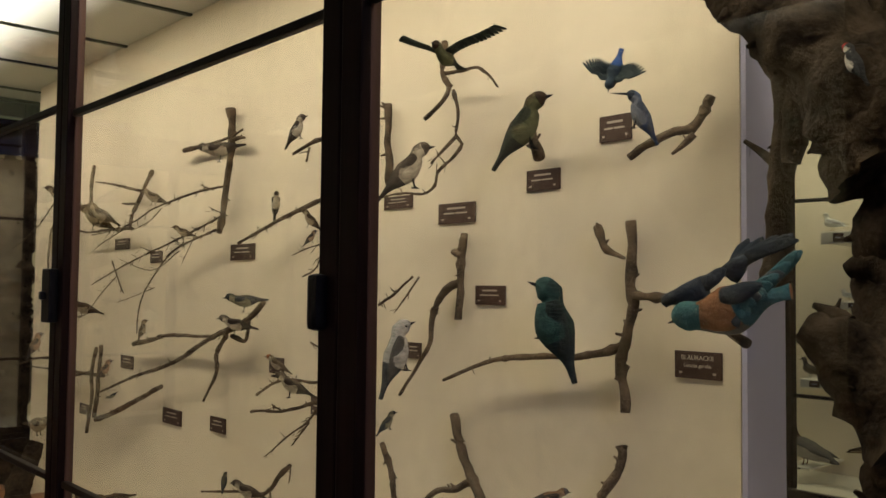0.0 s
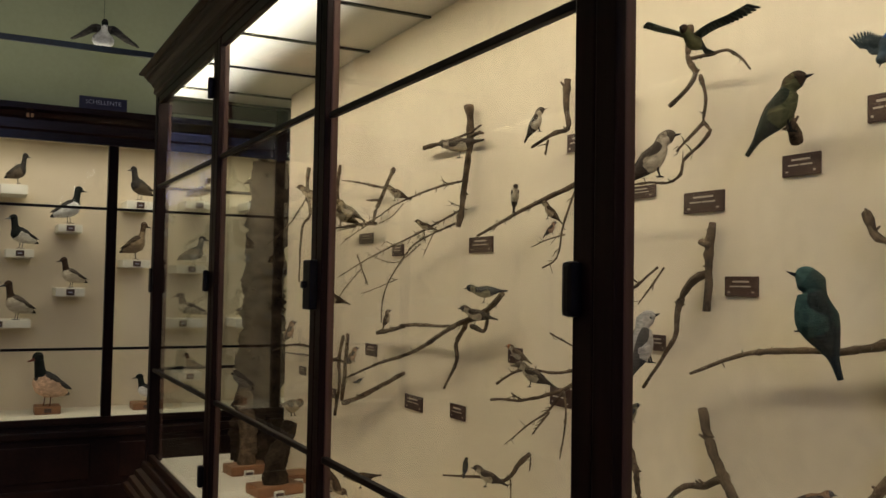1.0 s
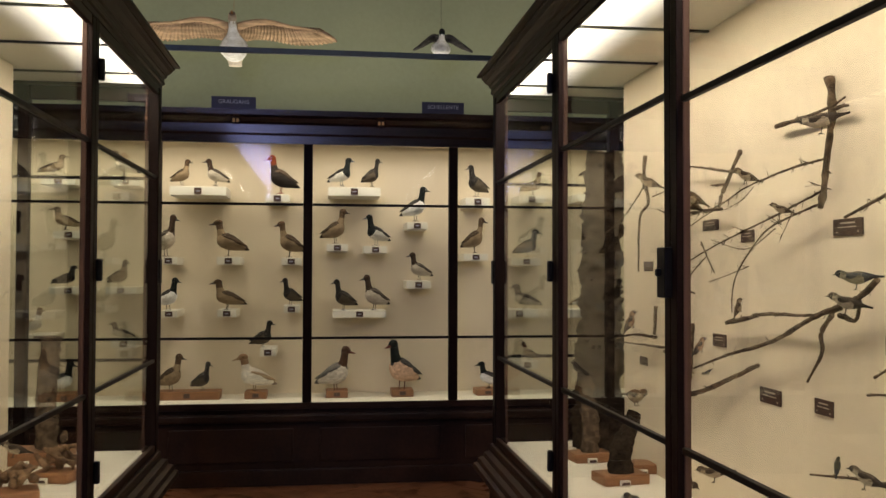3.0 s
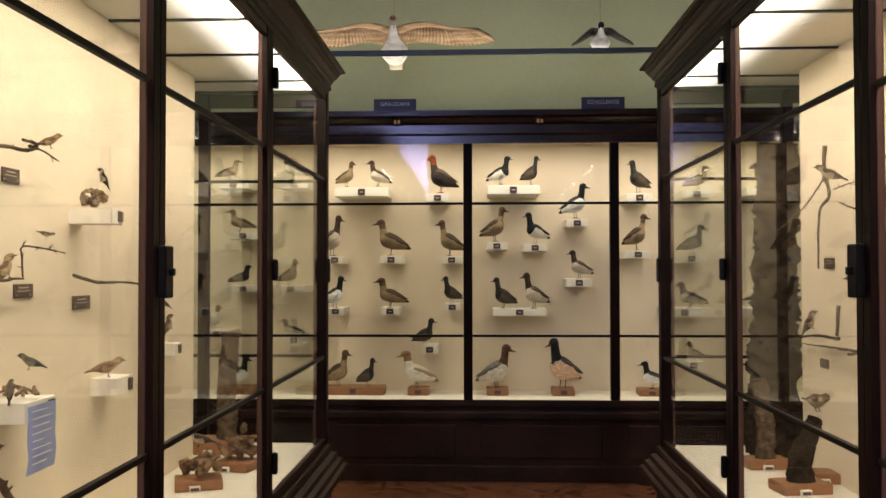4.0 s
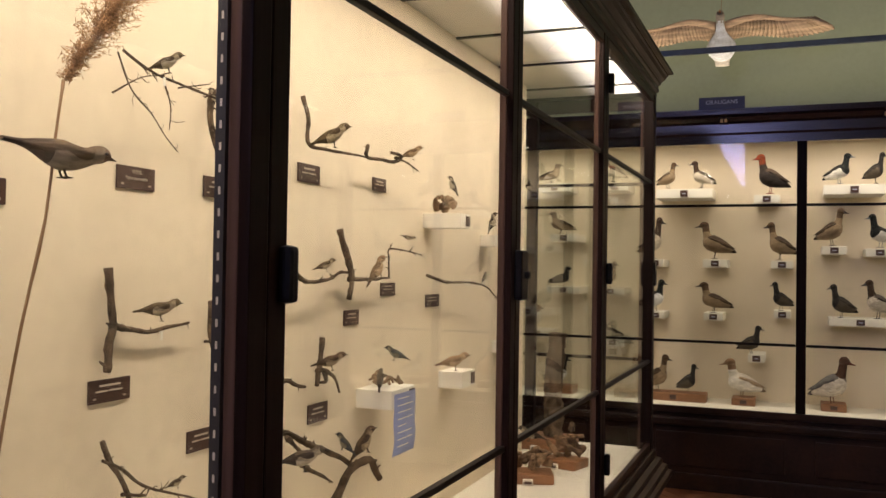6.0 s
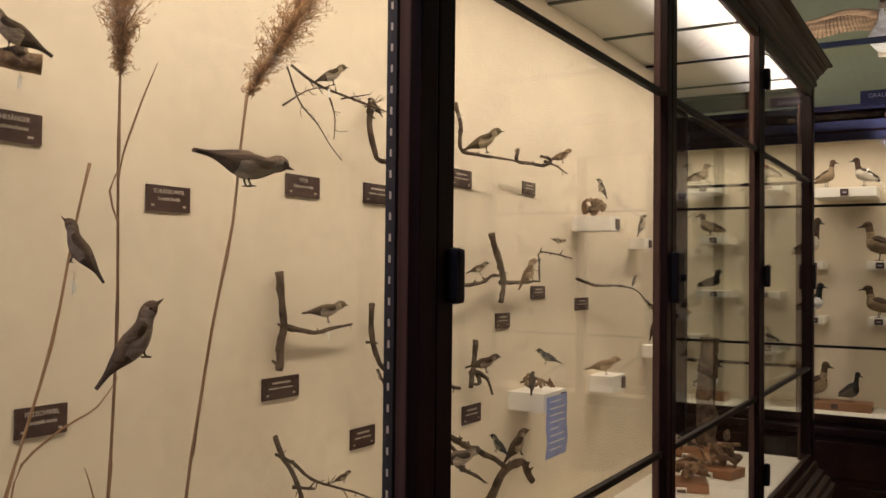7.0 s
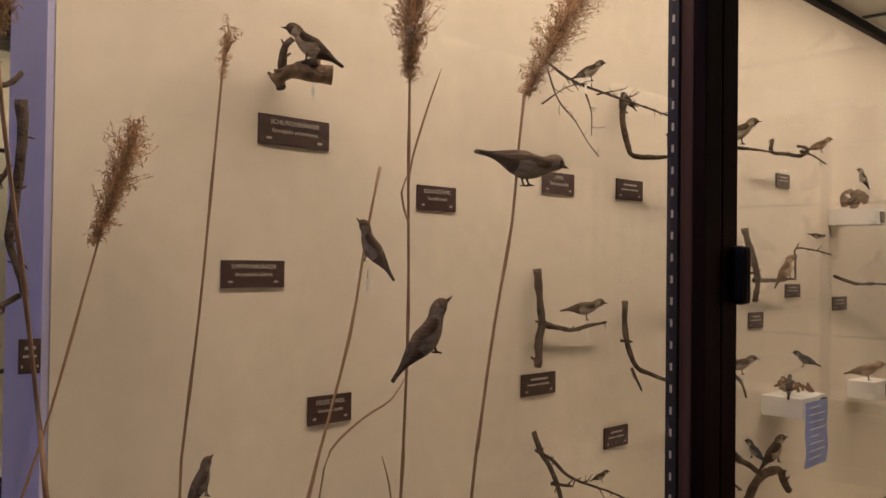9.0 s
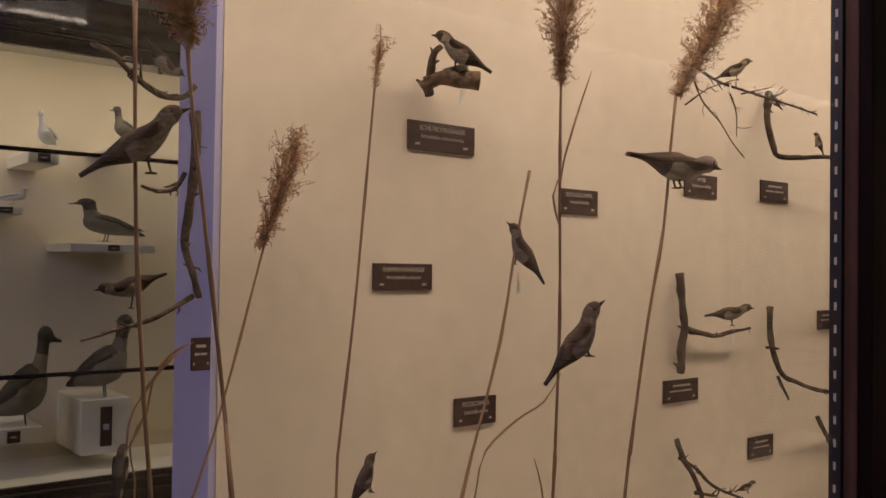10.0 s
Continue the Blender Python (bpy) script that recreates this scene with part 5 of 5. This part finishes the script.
duck(1.626, 0.870, 0.177, 0.156, -1, "duckbrown")
duck(2.166, 2.255, 0.251, 0.179, -1, "duckbrown")
duck(2.106, 1.294, 0.272, 0.201, 1, "duckwhite")
bracket(-1.232, -0.803, 2.186, 2.256)
bracket(-0.502, -0.318, 2.139, 2.202)
bracket(-0.014, 0.400, 2.197, 2.267)
bracket(1.085, 1.287, 2.131, 2.198)
bracket(0.612, 0.779, 1.937, 1.996)
bracket(-1.299, -1.168, 1.648, 1.707)
bracket(-0.871, -0.691, 1.647, 1.710)
bracket(-0.377, -0.221, 1.646, 1.705)
bracket(-0.024, 0.145, 1.757, 1.815)
bracket(0.270, 0.456, 1.743, 1.801)
bracket(0.609, 0.808, 1.462, 1.525)
bracket(1.073, 1.271, 1.687, 1.745)
bracket(-1.290, -1.163, 1.240, 1.294)
bracket(-0.862, -0.718, 1.240, 1.298)
bracket(-0.355, -0.235, 1.272, 1.330)
bracket(0.028, 0.449, 1.232, 1.290)
bracket(-0.535, -0.414, 0.933, 0.995)
bracket(-2.180, -1.928, 2.255, 2.320)
bracket(-2.087, -1.858, 1.844, 1.903)
bracket(-1.668, -1.450, 2.253, 2.317)
bracket(-2.108, -1.834, 1.420, 1.474)
bracket(-2.289, -2.084, 1.051, 1.113)
bracket(-1.698, -1.471, 1.419, 1.474)
bracket(1.524, 1.742, 2.159, 2.222)
bracket(1.468, 1.708, 1.651, 1.714)
bracket(1.377, 1.682, 1.224, 1.294)
bracket(2.018, 2.256, 2.179, 2.242)
bracket(1.944, 2.225, 1.224, 1.294)
bracket(-1.652, -1.470, 1.007, 1.069)
bracket(1.505, 1.687, 0.815, 0.876)
base_block(-1.334, -0.839, 0.602, 0.667, 6.80, 6.98)
base_block(-0.651, -0.481, 0.602, 0.659, 6.80, 6.98)
base_block(-0.023, 0.150, 0.602, 0.659, 6.80, 6.98)
base_block(0.495, 0.671, 0.602, 0.659, 6.80, 6.98)
base_block(1.176, 1.372, 0.602, 0.654, 6.80, 6.98)
base_block(-2.105, -1.877, 0.602, 0.664, 6.80, 6.98)

# birds in the side wall cases
duck(1.842, 1.964, 0.198, 0.098, 1, "gull", y=4.88, case="east")
bracket(1.672, 1.864, 1.887, 1.951, case="east", y0=4.78, y1=5.199)
duck(1.755, 1.595, 0.134, 0.054, 1, "gull", y=4.88, case="east")
bracket(1.605, 1.777, 1.546, 1.583, case="east", y0=4.78, y1=5.199)
duck(1.970, 1.169, 0.148, 0.104, 1, "duckdark", y=4.88, case="east")
bracket(1.820, 1.985, 1.120, 1.166, case="east", y0=4.78, y1=5.199)
duck(1.997, 0.684, 0.364, 0.238, 1, "goosanderf", y=4.88, case="east")
bracket(1.937, 2.084, 0.680, 0.693, case="east", y0=4.78, y1=5.199)
duck(1.663, 0.782, 0.213, 0.096, -1, "duckbrown", y=4.88, case="east")
duck(0.972, 1.710, 0.386, 0.206, -1, "loon", y=4.88, case="west")
bracket(0.764, 1.173, 1.657, 1.697, case="west", y0=4.78, y1=5.199)
duck(1.048, 2.208, 0.183, 0.180, -1, "loon", y=4.88, case="west")
bracket(0.952, 1.105, 2.163, 2.180, case="west", y0=4.78, y1=5.199)
duck(0.669, 2.144, 0.107, 0.181, -1, "gull", y=4.88, case="west")
bracket(0.568, 0.705, 2.068, 2.121, case="west", y0=4.78, y1=5.199)
duck(0.597, 0.805, 0.291, 0.485, 1, "loon", y=4.88, case="west")
bracket(0.407, 0.658, 0.761, 0.835, case="west", y0=4.78, y1=5.199)
duck(0.963, 0.925, 0.323, 0.414, 1, "loon", y=4.88, case="west")
bracket(0.832, 1.066, 0.673, 0.938, case="west", y0=4.78, y1=5.199)
duck(0.525, 1.876, 0.170, 0.079, 1, "gull", y=4.88, case="west")
bracket(0.408, 0.550, 1.821, 1.860, case="west", y0=4.78, y1=5.199)

TREE_LIMBS = [
    ([(1.6, 0.199, 2.187), (1.6, 0.209, 2.029), (1.6, 0.224, 1.862), (1.6, 0.218, 1.712), (1.6, 0.232, 1.554), (1.6, 0.214, 1.382), (1.6, 0.212, 1.213)], 0.07, 0.085),
    ([(1.54, 0.504, 2.2), (1.54, 0.42, 2.11), (1.54, 0.342, 2.031), (1.54, 0.263, 1.93), (1.54, 0.198, 1.843)], 0.07, 0.1),
    ([(1.56, 0.381, 2.0), (1.56, 0.307, 1.931), (1.56, 0.238, 1.815)], 0.05, 0.09),
    ([(1.6, 0.473, 2.084), (1.6, 0.429, 1.986), (1.6, 0.434, 1.877), (1.6, 0.443, 1.789), (1.6, 0.449, 1.691), (1.6, 0.457, 1.622)], 0.026, 0.022),
    ([(1.585, 0.373, 2.08), (1.585, 0.383, 1.995), (1.585, 0.399, 1.929), (1.585, 0.414, 1.844)], 0.045, 0.018),
    ([(1.53, 0.353, 1.573), (1.53, 0.315, 1.552), (1.53, 0.264, 1.503), (1.53, 0.184, 1.427)], 0.036, 0.085),
    ([(1.53, 0.351, 1.604), (1.53, 0.323, 1.594), (1.53, 0.297, 1.575)], 0.006, 0.02),
    ([(1.6, 0.509, 1.896), (1.6, 0.479, 1.874), (1.6, 0.448, 1.847)], 0.004, 0.01),
    ([(1.55, 0.305, 1.659), (1.55, 0.279, 1.667), (1.55, 0.236, 1.658)], 0.012, 0.03),
]


# ---- open-winged mounts ----
def flying(at, m, length, span, chord, lift, droop, pal, label, kind="song", sweep=.3, wire=0.0, count=16, fat=1.0, head=.80, tail=.26, fans=()):
    """An open-winged mount; m turns it from facing +x with its back up. wire: length of its hanging wire."""
    bm = bmesh.new()
    if kind == "song":
        shaped(bm, [(u - .5, w, a * fat, b * fat) for u, w, a, b in SONG], (.09, (1, 0, -.1), .022), head_from=head, tail_to=.30, flank=-.3 if fans else .1)
        for k in range(-3, 4) if tail else ():
            a = k * .11
            loft(bm, [Vector((-.3, k * .008, 0)), Vector((-.3 - tail * math.cos(a), tail * math.sin(a), 0))], [(.006, .018), (.003, .022)], 5, 4, Vector((0, 0, 1)))
    else:
        shaped(bm, [(u, w, a * fat, c * fat) for u, w, a, c in ((-.5, 0, .02, .09), (-.4, 0, .06, .1), (-.25, 0, .14, .15), (-.05, 0, .19, .19), (.12, .0, .17, .165), (.24, .02, .10, .10), (.33, .05, .062, .06), (.40, .08, .055, .052), (.46, .09, .062, .056), (.5, .085, .045, .04))], (.07, (1, 0, -.2), .022), head_from=.74, tail_to=.12)
    if not fans:
        spread_wings(bm, (.14 if kind == "song" else .26, .08, .05), span / length / 2 - .08, chord / length, lift, sweep, droop, count=count)
    bmesh.ops.recalc_face_normals(bm, faces=bm.faces)
    full = Matrix.Translation(at) @ m.to_4x4() @ Matrix.Scale(length, 4)
    bmesh.ops.transform(bm, matrix=full, verts=bm.verts)
    bmesh.ops.translate(bm, verts=bm.verts, vec=-Vector(at))
    for root, arm, dirs, mat in fans:
        # an open wing as an arm and a fan of single feathers
        a, e = Vector(root), Vector(root) + Vector(arm)
        loft(bm, [a, a.lerp(e, .5), e], [.020, .017, .006], 8, 3)
        for k in range(12):
            f = k / 11
            d = Vector(dirs[0]).lerp(Vector(dirs[1]), f)
            o = a.lerp(e, f)
            w = .011
            tip = Vector((0, 0, .006 * math.sin(k * 2.1)))
            loft(bm, [o, o + d * .55, o + d * .85 + tip * .5, o + d + tip], [(w, .0012), (w * 1.1, .0012), (w * .8, .001), (w * .2, .0008)], 5, mat if k % 4 else 3, Vector((0, -d.z, d.y)).normalized())
    if wire:
        loft(bm, [Vector((0, 0, 0)), Vector((0, 0, wire))], [.0012, .0012], 4, 5)
    ob = part("bird_mount", bm, bird_mats(pal))
    ob.location = at
    return tagged(ob, label, "bird mount")


def frame_of(ahead, up):
    x = Vector(ahead).normalized()
    y = Vector(up).cross(x).normalized()
    z = x.cross(y)
    return Matrix((x, y, z)).transposed()


flying((1.5, 1.204, 2.162), frame_of((-.9, -.3, .15), (.1, 0, 1)), .14, .24, .026, .35, -.05, "beeeater", "mounted bee-eater with open wings on a branch", sweep=.5)
flying((1.56, 0.766, 2.065), frame_of((-.15, .25, -1), (-1, -.2, .1)), .092, .085, .030, .10, .0, "kingdive", "dark blue mounted kingfisher diving with half-open wings", sweep=-.1, fat=1.5, tail=0)
flying((1.47, 0.46, 1.597), frame_of((-.12, 1, -.30), (-.9, .05, .5)), .215, .30, .075, .75, .1, "rollerfly", "mounted roller with chestnut back and open dark wings", fat=1.55, head=.60, tail=0, fans=[
    ((.01, .01, .055), (.0, -.03, .03), ((.01, -.02, .055), (.01, -.085, .03)), 3),
    ((-.02, .0, .015), (.0, -.075, .025), ((-.01, -.03, -.045), (-.01, -.06, .055)), 4),
    ((-.01, .045, .035), (-.01, .075, -.028), ((.0, -.04, .03), (.0, -.02, .012)), 3)])
flying((-.735, 6.60, 3.345), frame_of((0, -.72, .69), (0, .69, .72)), .44, 1.28, .14, .28, .22, "goose", "white-bellied mounted goose with open wings hung on wire", "duck", .15, 1.27, 26, 1.3)
flying((.858, 6.60, 3.375), frame_of((0, -.65, .75), (0, .75, .65)), .24, .36, .055, .35, 1.0, "goldeneye", "black and white mounted goldeneye with open wings hung on wire", "duck", .2, 1.22, fat=1.75)


# ---- signs on the north case ----
def sign(x, text):
    top = thing("case_sign", (x, 6.45, 2.802), "navy sign board with silver letters reading " + text.title(), "sign", "signs on the wall case")
    part("board", box(-.162, .162, 0, .012, 0, .095, .002), BLUE_SIGN, top)
    lettering(text, .042, SILVER, top, Matrix.Translation((0, -.0008, .055)) @ Matrix.Rotation(radians(90), 4, "X"))
    part("foot", box(-.12, .12, .013, .05, 0, .006), BLUE_SIGN, top)


sign(-.715, "GRAUGANS")
sign(.855, "SCHELLENTE")
for x in (-.70, .38):
    tag = thing("number_tag", (x, 6.4445, 2.72), "small brass tag with two marks on the cornice", "tag")
    part("plate", box(-.032, .032, 0, .004, -.018, .018), IRON, tag)
    bm = box(-.022, -.004, -.0015, -.0002, -.013, .013)
    block(bm, .006, .024, -.0015, -.0002, -.013, .013)
    part("mark", bm, CUTWOOD, tag)

# blue paper on the front of a block shelf
y0, y1, z0, z1, paper_off = PAPER_AT
paper = thing("info_paper", on_wall(-1, (y0 + y1) / 2, (z0 + z1) / 2, paper_off), "pale blue printed paper sheet hanging from a block shelf", "paper")
bm = bmesh.new()
n = 12
cols = []
for i in range(n + 1):
    z = (z1 - z0) * (.5 - i / n)
    x = .004 + .004 * math.sin(i * .9) * i / n
    cols.append([bm.verts.new((x + d, y, z)) for d in (0, .0012) for y in (-(y1 - y0) / 2, (y1 - y0) / 2)])
for a, b in zip(cols, cols[1:]):
    for i, j in ((0, 1), (3, 2), (1, 3), (2, 0)):
        bm.faces.new((a[i], a[j], b[j], b[i]))
part("sheet", bm, PAPER, paper, smooth=True)
bm = bmesh.new()
for i, w in enumerate((.5, .7, .62, .7, .4, .66, .7, .5)):
    z = (z1 - z0) * (.42 - i * .11)
    block(bm, .0092, .0100, -(y1 - y0) * .38, -(y1 - y0) * .38 + (y1 - y0) * w, z - .0018, z + .0018)
part("print", bm, WHITE, paper)


# ---- tree trunks and driftwood ----
def trunk(name, limbs, label, mat, extra=None):
    """A dead tree of thick fissured limbs; limbs: (points, first radius, last radius)."""
    top = tagged(new(name), label, "tree trunk")
    origin = Vector(limbs[0][0][-1])
    top.location = origin
    for pts, ra, rb in limbs:
        path = smooth_path(pts, .016)
        m = len(path)
        bm = bmesh.new()
        rings = []
        for i, p in enumerate(path):
            d = (path[min(i + 1, m - 1)] - path[max(i - 1, 0)]).normalized()
            side = d.cross(Vector((.3, .9, .2))).normalized()
            up = side.cross(d)
            r = ra + (rb - ra) * i / (m - 1)
            ring = []
            for j in range(24):
                a = 2 * math.pi * j / 24
                q = p + (side * math.cos(a) + up * math.sin(a)) * r
                k = 1 + .26 * noise.noise(q * 9) + .24 * noise.noise(q * 26) + .20 * noise.noise(q * 55) + .10 * noise.noise(Vector((q.x * 40, q.y * 40, q.z * 6)))
                ring.append(bm.verts.new(p + (side * math.cos(a) + up * math.sin(a)) * r * k - origin))
            rings.append(ring)
        for a, b in zip(rings, rings[1:]):
            for j in range(24):
                bm.faces.new((a[j], b[j], b[(j + 1) % 24], a[(j + 1) % 24]))
        bm.faces.new(rings[0][::-1])
        bm.faces.new(rings[-1])
        rnd = random.Random(int(ra * 9999) + m)
        for _ in range(int(m * .5)):
            i, j = rnd.randrange(m), rnd.randrange(24)
            v = rings[i][j].co
            c = path[i] - origin
            loft(bm, [c.lerp(v, .9), c.lerp(v, 1.12 + rnd.random() * .2) + Vector((0, 0, rnd.uniform(-.02, .02)))], [ra * .16, ra * .05], 5)
        part("limb", bm, mat, top, smooth=True)
    return top


trunk("tree_trunk", TREE_LIMBS, "dark fissured dead tree with broken limbs in the cabinet end", DARKBARK)
bird((1.43, 0.243, 1.947), 75, 60, .085, 'song', 'woodpecker', BIRD_WORDS['woodpecker'], 0.06)
trunk("tree_trunk", [([(1.62, 4.83, 2.30), (1.60, 4.84, 1.7), (1.58, 4.84, 1.1), (1.56, 4.85, .56)], .10, .14)], "tall dark dead trunk standing in the cabinet end", DARKBARK)
log = trunk("log_post", [([(-1.50, 4.80, 1.24), (-1.52, 4.80, .95), (-1.52, 4.80, .64)], .05, .055)], "upright grey log post on a red-brown wooden base", BARK)


def mount_base(x, y, z, w, d, h, label="red-brown wooden base board on the cabinet floor", turn=0.0):
    top = thing("mount_base", (x, y, z), label, "base", "mount bases")
    top.rotation_euler = (0, 0, radians(turn))
    part("board", box(-w / 2, w / 2, -d / 2, d / 2, 0, h, .008), REDWOOD, top)
    t = part("tag", box(-.045, .005, -d / 2 - .022, -d / 2 - .004, 0, .03, .002), WHITE, top, "small printed tag")
    t2 = part("print", box(-.04, 0, -d / 2 - .0235, -d / 2 - .0222, .008, .022), PLATE, top)
    return top


def driftwood(x, y, z, w, h, seed, mat=None):
    rnd = random.Random(seed)
    bm = bmesh.new()
    for k in range(9):
        a = Vector((rnd.uniform(-w, w) * .5, rnd.uniform(-w, w) * .4, rnd.uniform(.0, .35) * h + .012))
        b = Vector((rnd.uniform(-w, w) * .5, rnd.uniform(-w, w) * .4, rnd.uniform(.3, 1) * h))
        c = (a + b) / 2 + Vector((rnd.uniform(-.03, .03), rnd.uniform(-.03, .03), .02))
        p = smooth_path([a, c, b], .02)
        loft(bm, p, [rnd.uniform(.10, .20) * h * (1.1 - .6 * i / len(p)) for i in range(len(p))], 7, jitter=.2)
    ob = part("driftwood", bm, mat or DRIFT)
    ob.location = (x, y, z)
    return tagged(ob, "knotty weathered driftwood piece on a base", "driftwood", "driftwood pieces")


mount_base(-1.58, 4.82, .561, .36, .24, .07)
mount_base(-1.42, 3.97, .561, .22, .17, .05, turn=20)
driftwood(-1.41, 4.00, .611, .20, .11, 3)
mount_base(-1.34, 4.36, .561, .20, .16, .05, turn=-15)
driftwood(-1.34, 4.37, .611, .20, .12, 5)
bird((-1.50, 4.25, .70), 200, 20, .17, "song", "grey", "grey mounted wagtail on driftwood above the cabinet floor", .12)
bird((-1.30, 4.33, .74), 100, 10, .14, "song", "brown", "small brown mounted bird on knotty driftwood", .12)
mount_base(1.42, 3.99, .561, .24, .16, .05, turn=8)
trunk("stump", [([(1.50, 4.02, .90), (1.46, 4.0, .80), (1.42, 4.0, .70), (1.42, 3.99, .605)], .035, .065)], "short dark rotten stump on a wooden base", DARKBARK)
bird((1.50, 4.0, .935), -80, 5, .24, "song", "brown", "dark brown mounted thrush on a stump", .08)
mount_base(1.42, 4.50, .561, .22, .15, .05, turn=5)
trunk("stump", [([(1.40, 4.52, 1.02), (1.42, 4.50, .8), (1.42, 4.50, .605)], .04, .05)], "short grey stump on a wooden base", BARK)
mount_base(1.60, 4.20, .561, .20, .15, .05)
bird((1.30, 3.45, .561), -150, 20, .17, "song", "tit", "mounted black and white bird on the cabinet floor", .18)
bird((1.46, 3.30, .561), -120, 15, .18, "song", "brown", "brown mounted lark on the cabinet floor", .18)
bird((-1.42, 3.2, .561), 100, 20, .15, "song", "buff", "yellow-brown mounted bird on the cabinet floor", .18)
# nest under the bird on the upper block shelf, and driftwood on the middle one
driftwood(*NEST_AT, .09, .075, 8)
driftwood(*SHELF_AT, .15, .035, 9)

# ---- parquet blocks ----
def parquet():
    """Herringbone oak blocks along the middle passage, laid a little above the joints."""
    floor_ob = bpy.data.objects["floor"]
    w, l = .095, .475
    variants = []
    for k in range(3):
        bm = box(-l / 2 + .0015, l / 2 - .0015, -w / 2 + .0015, w / 2 - .0015, -.02, -.0005 - k * .0006, .0015)
        me = bpy.data.meshes.new("floor_block")
        bm.to_mesh(me)
        bm.free()
        me.materials.append(PARQUET)
        variants.append(me)
    made = 0
    rnd = random.Random(4)
    row = 0
    y = 4.9
    while y < 6.6:
        for c in range(-4, 5):
            for d in (0, 1):
                x = c * l * .98 * .7071 * 1.0 + (.5 * l * .7071 if d else 0) - (.0 if d else .0)
                if abs(x) > 1.02 or made >= 290:
                    continue
                ob = new("floor_block", variants[rnd.randrange(3)])
                ob.matrix_world = pose(x, y + row * 0, 0, 0, 0, 45 if d else -45)
                ob.parent = floor_ob
                made += 1
        y += w * 1.4142
        row += 1


parquet()
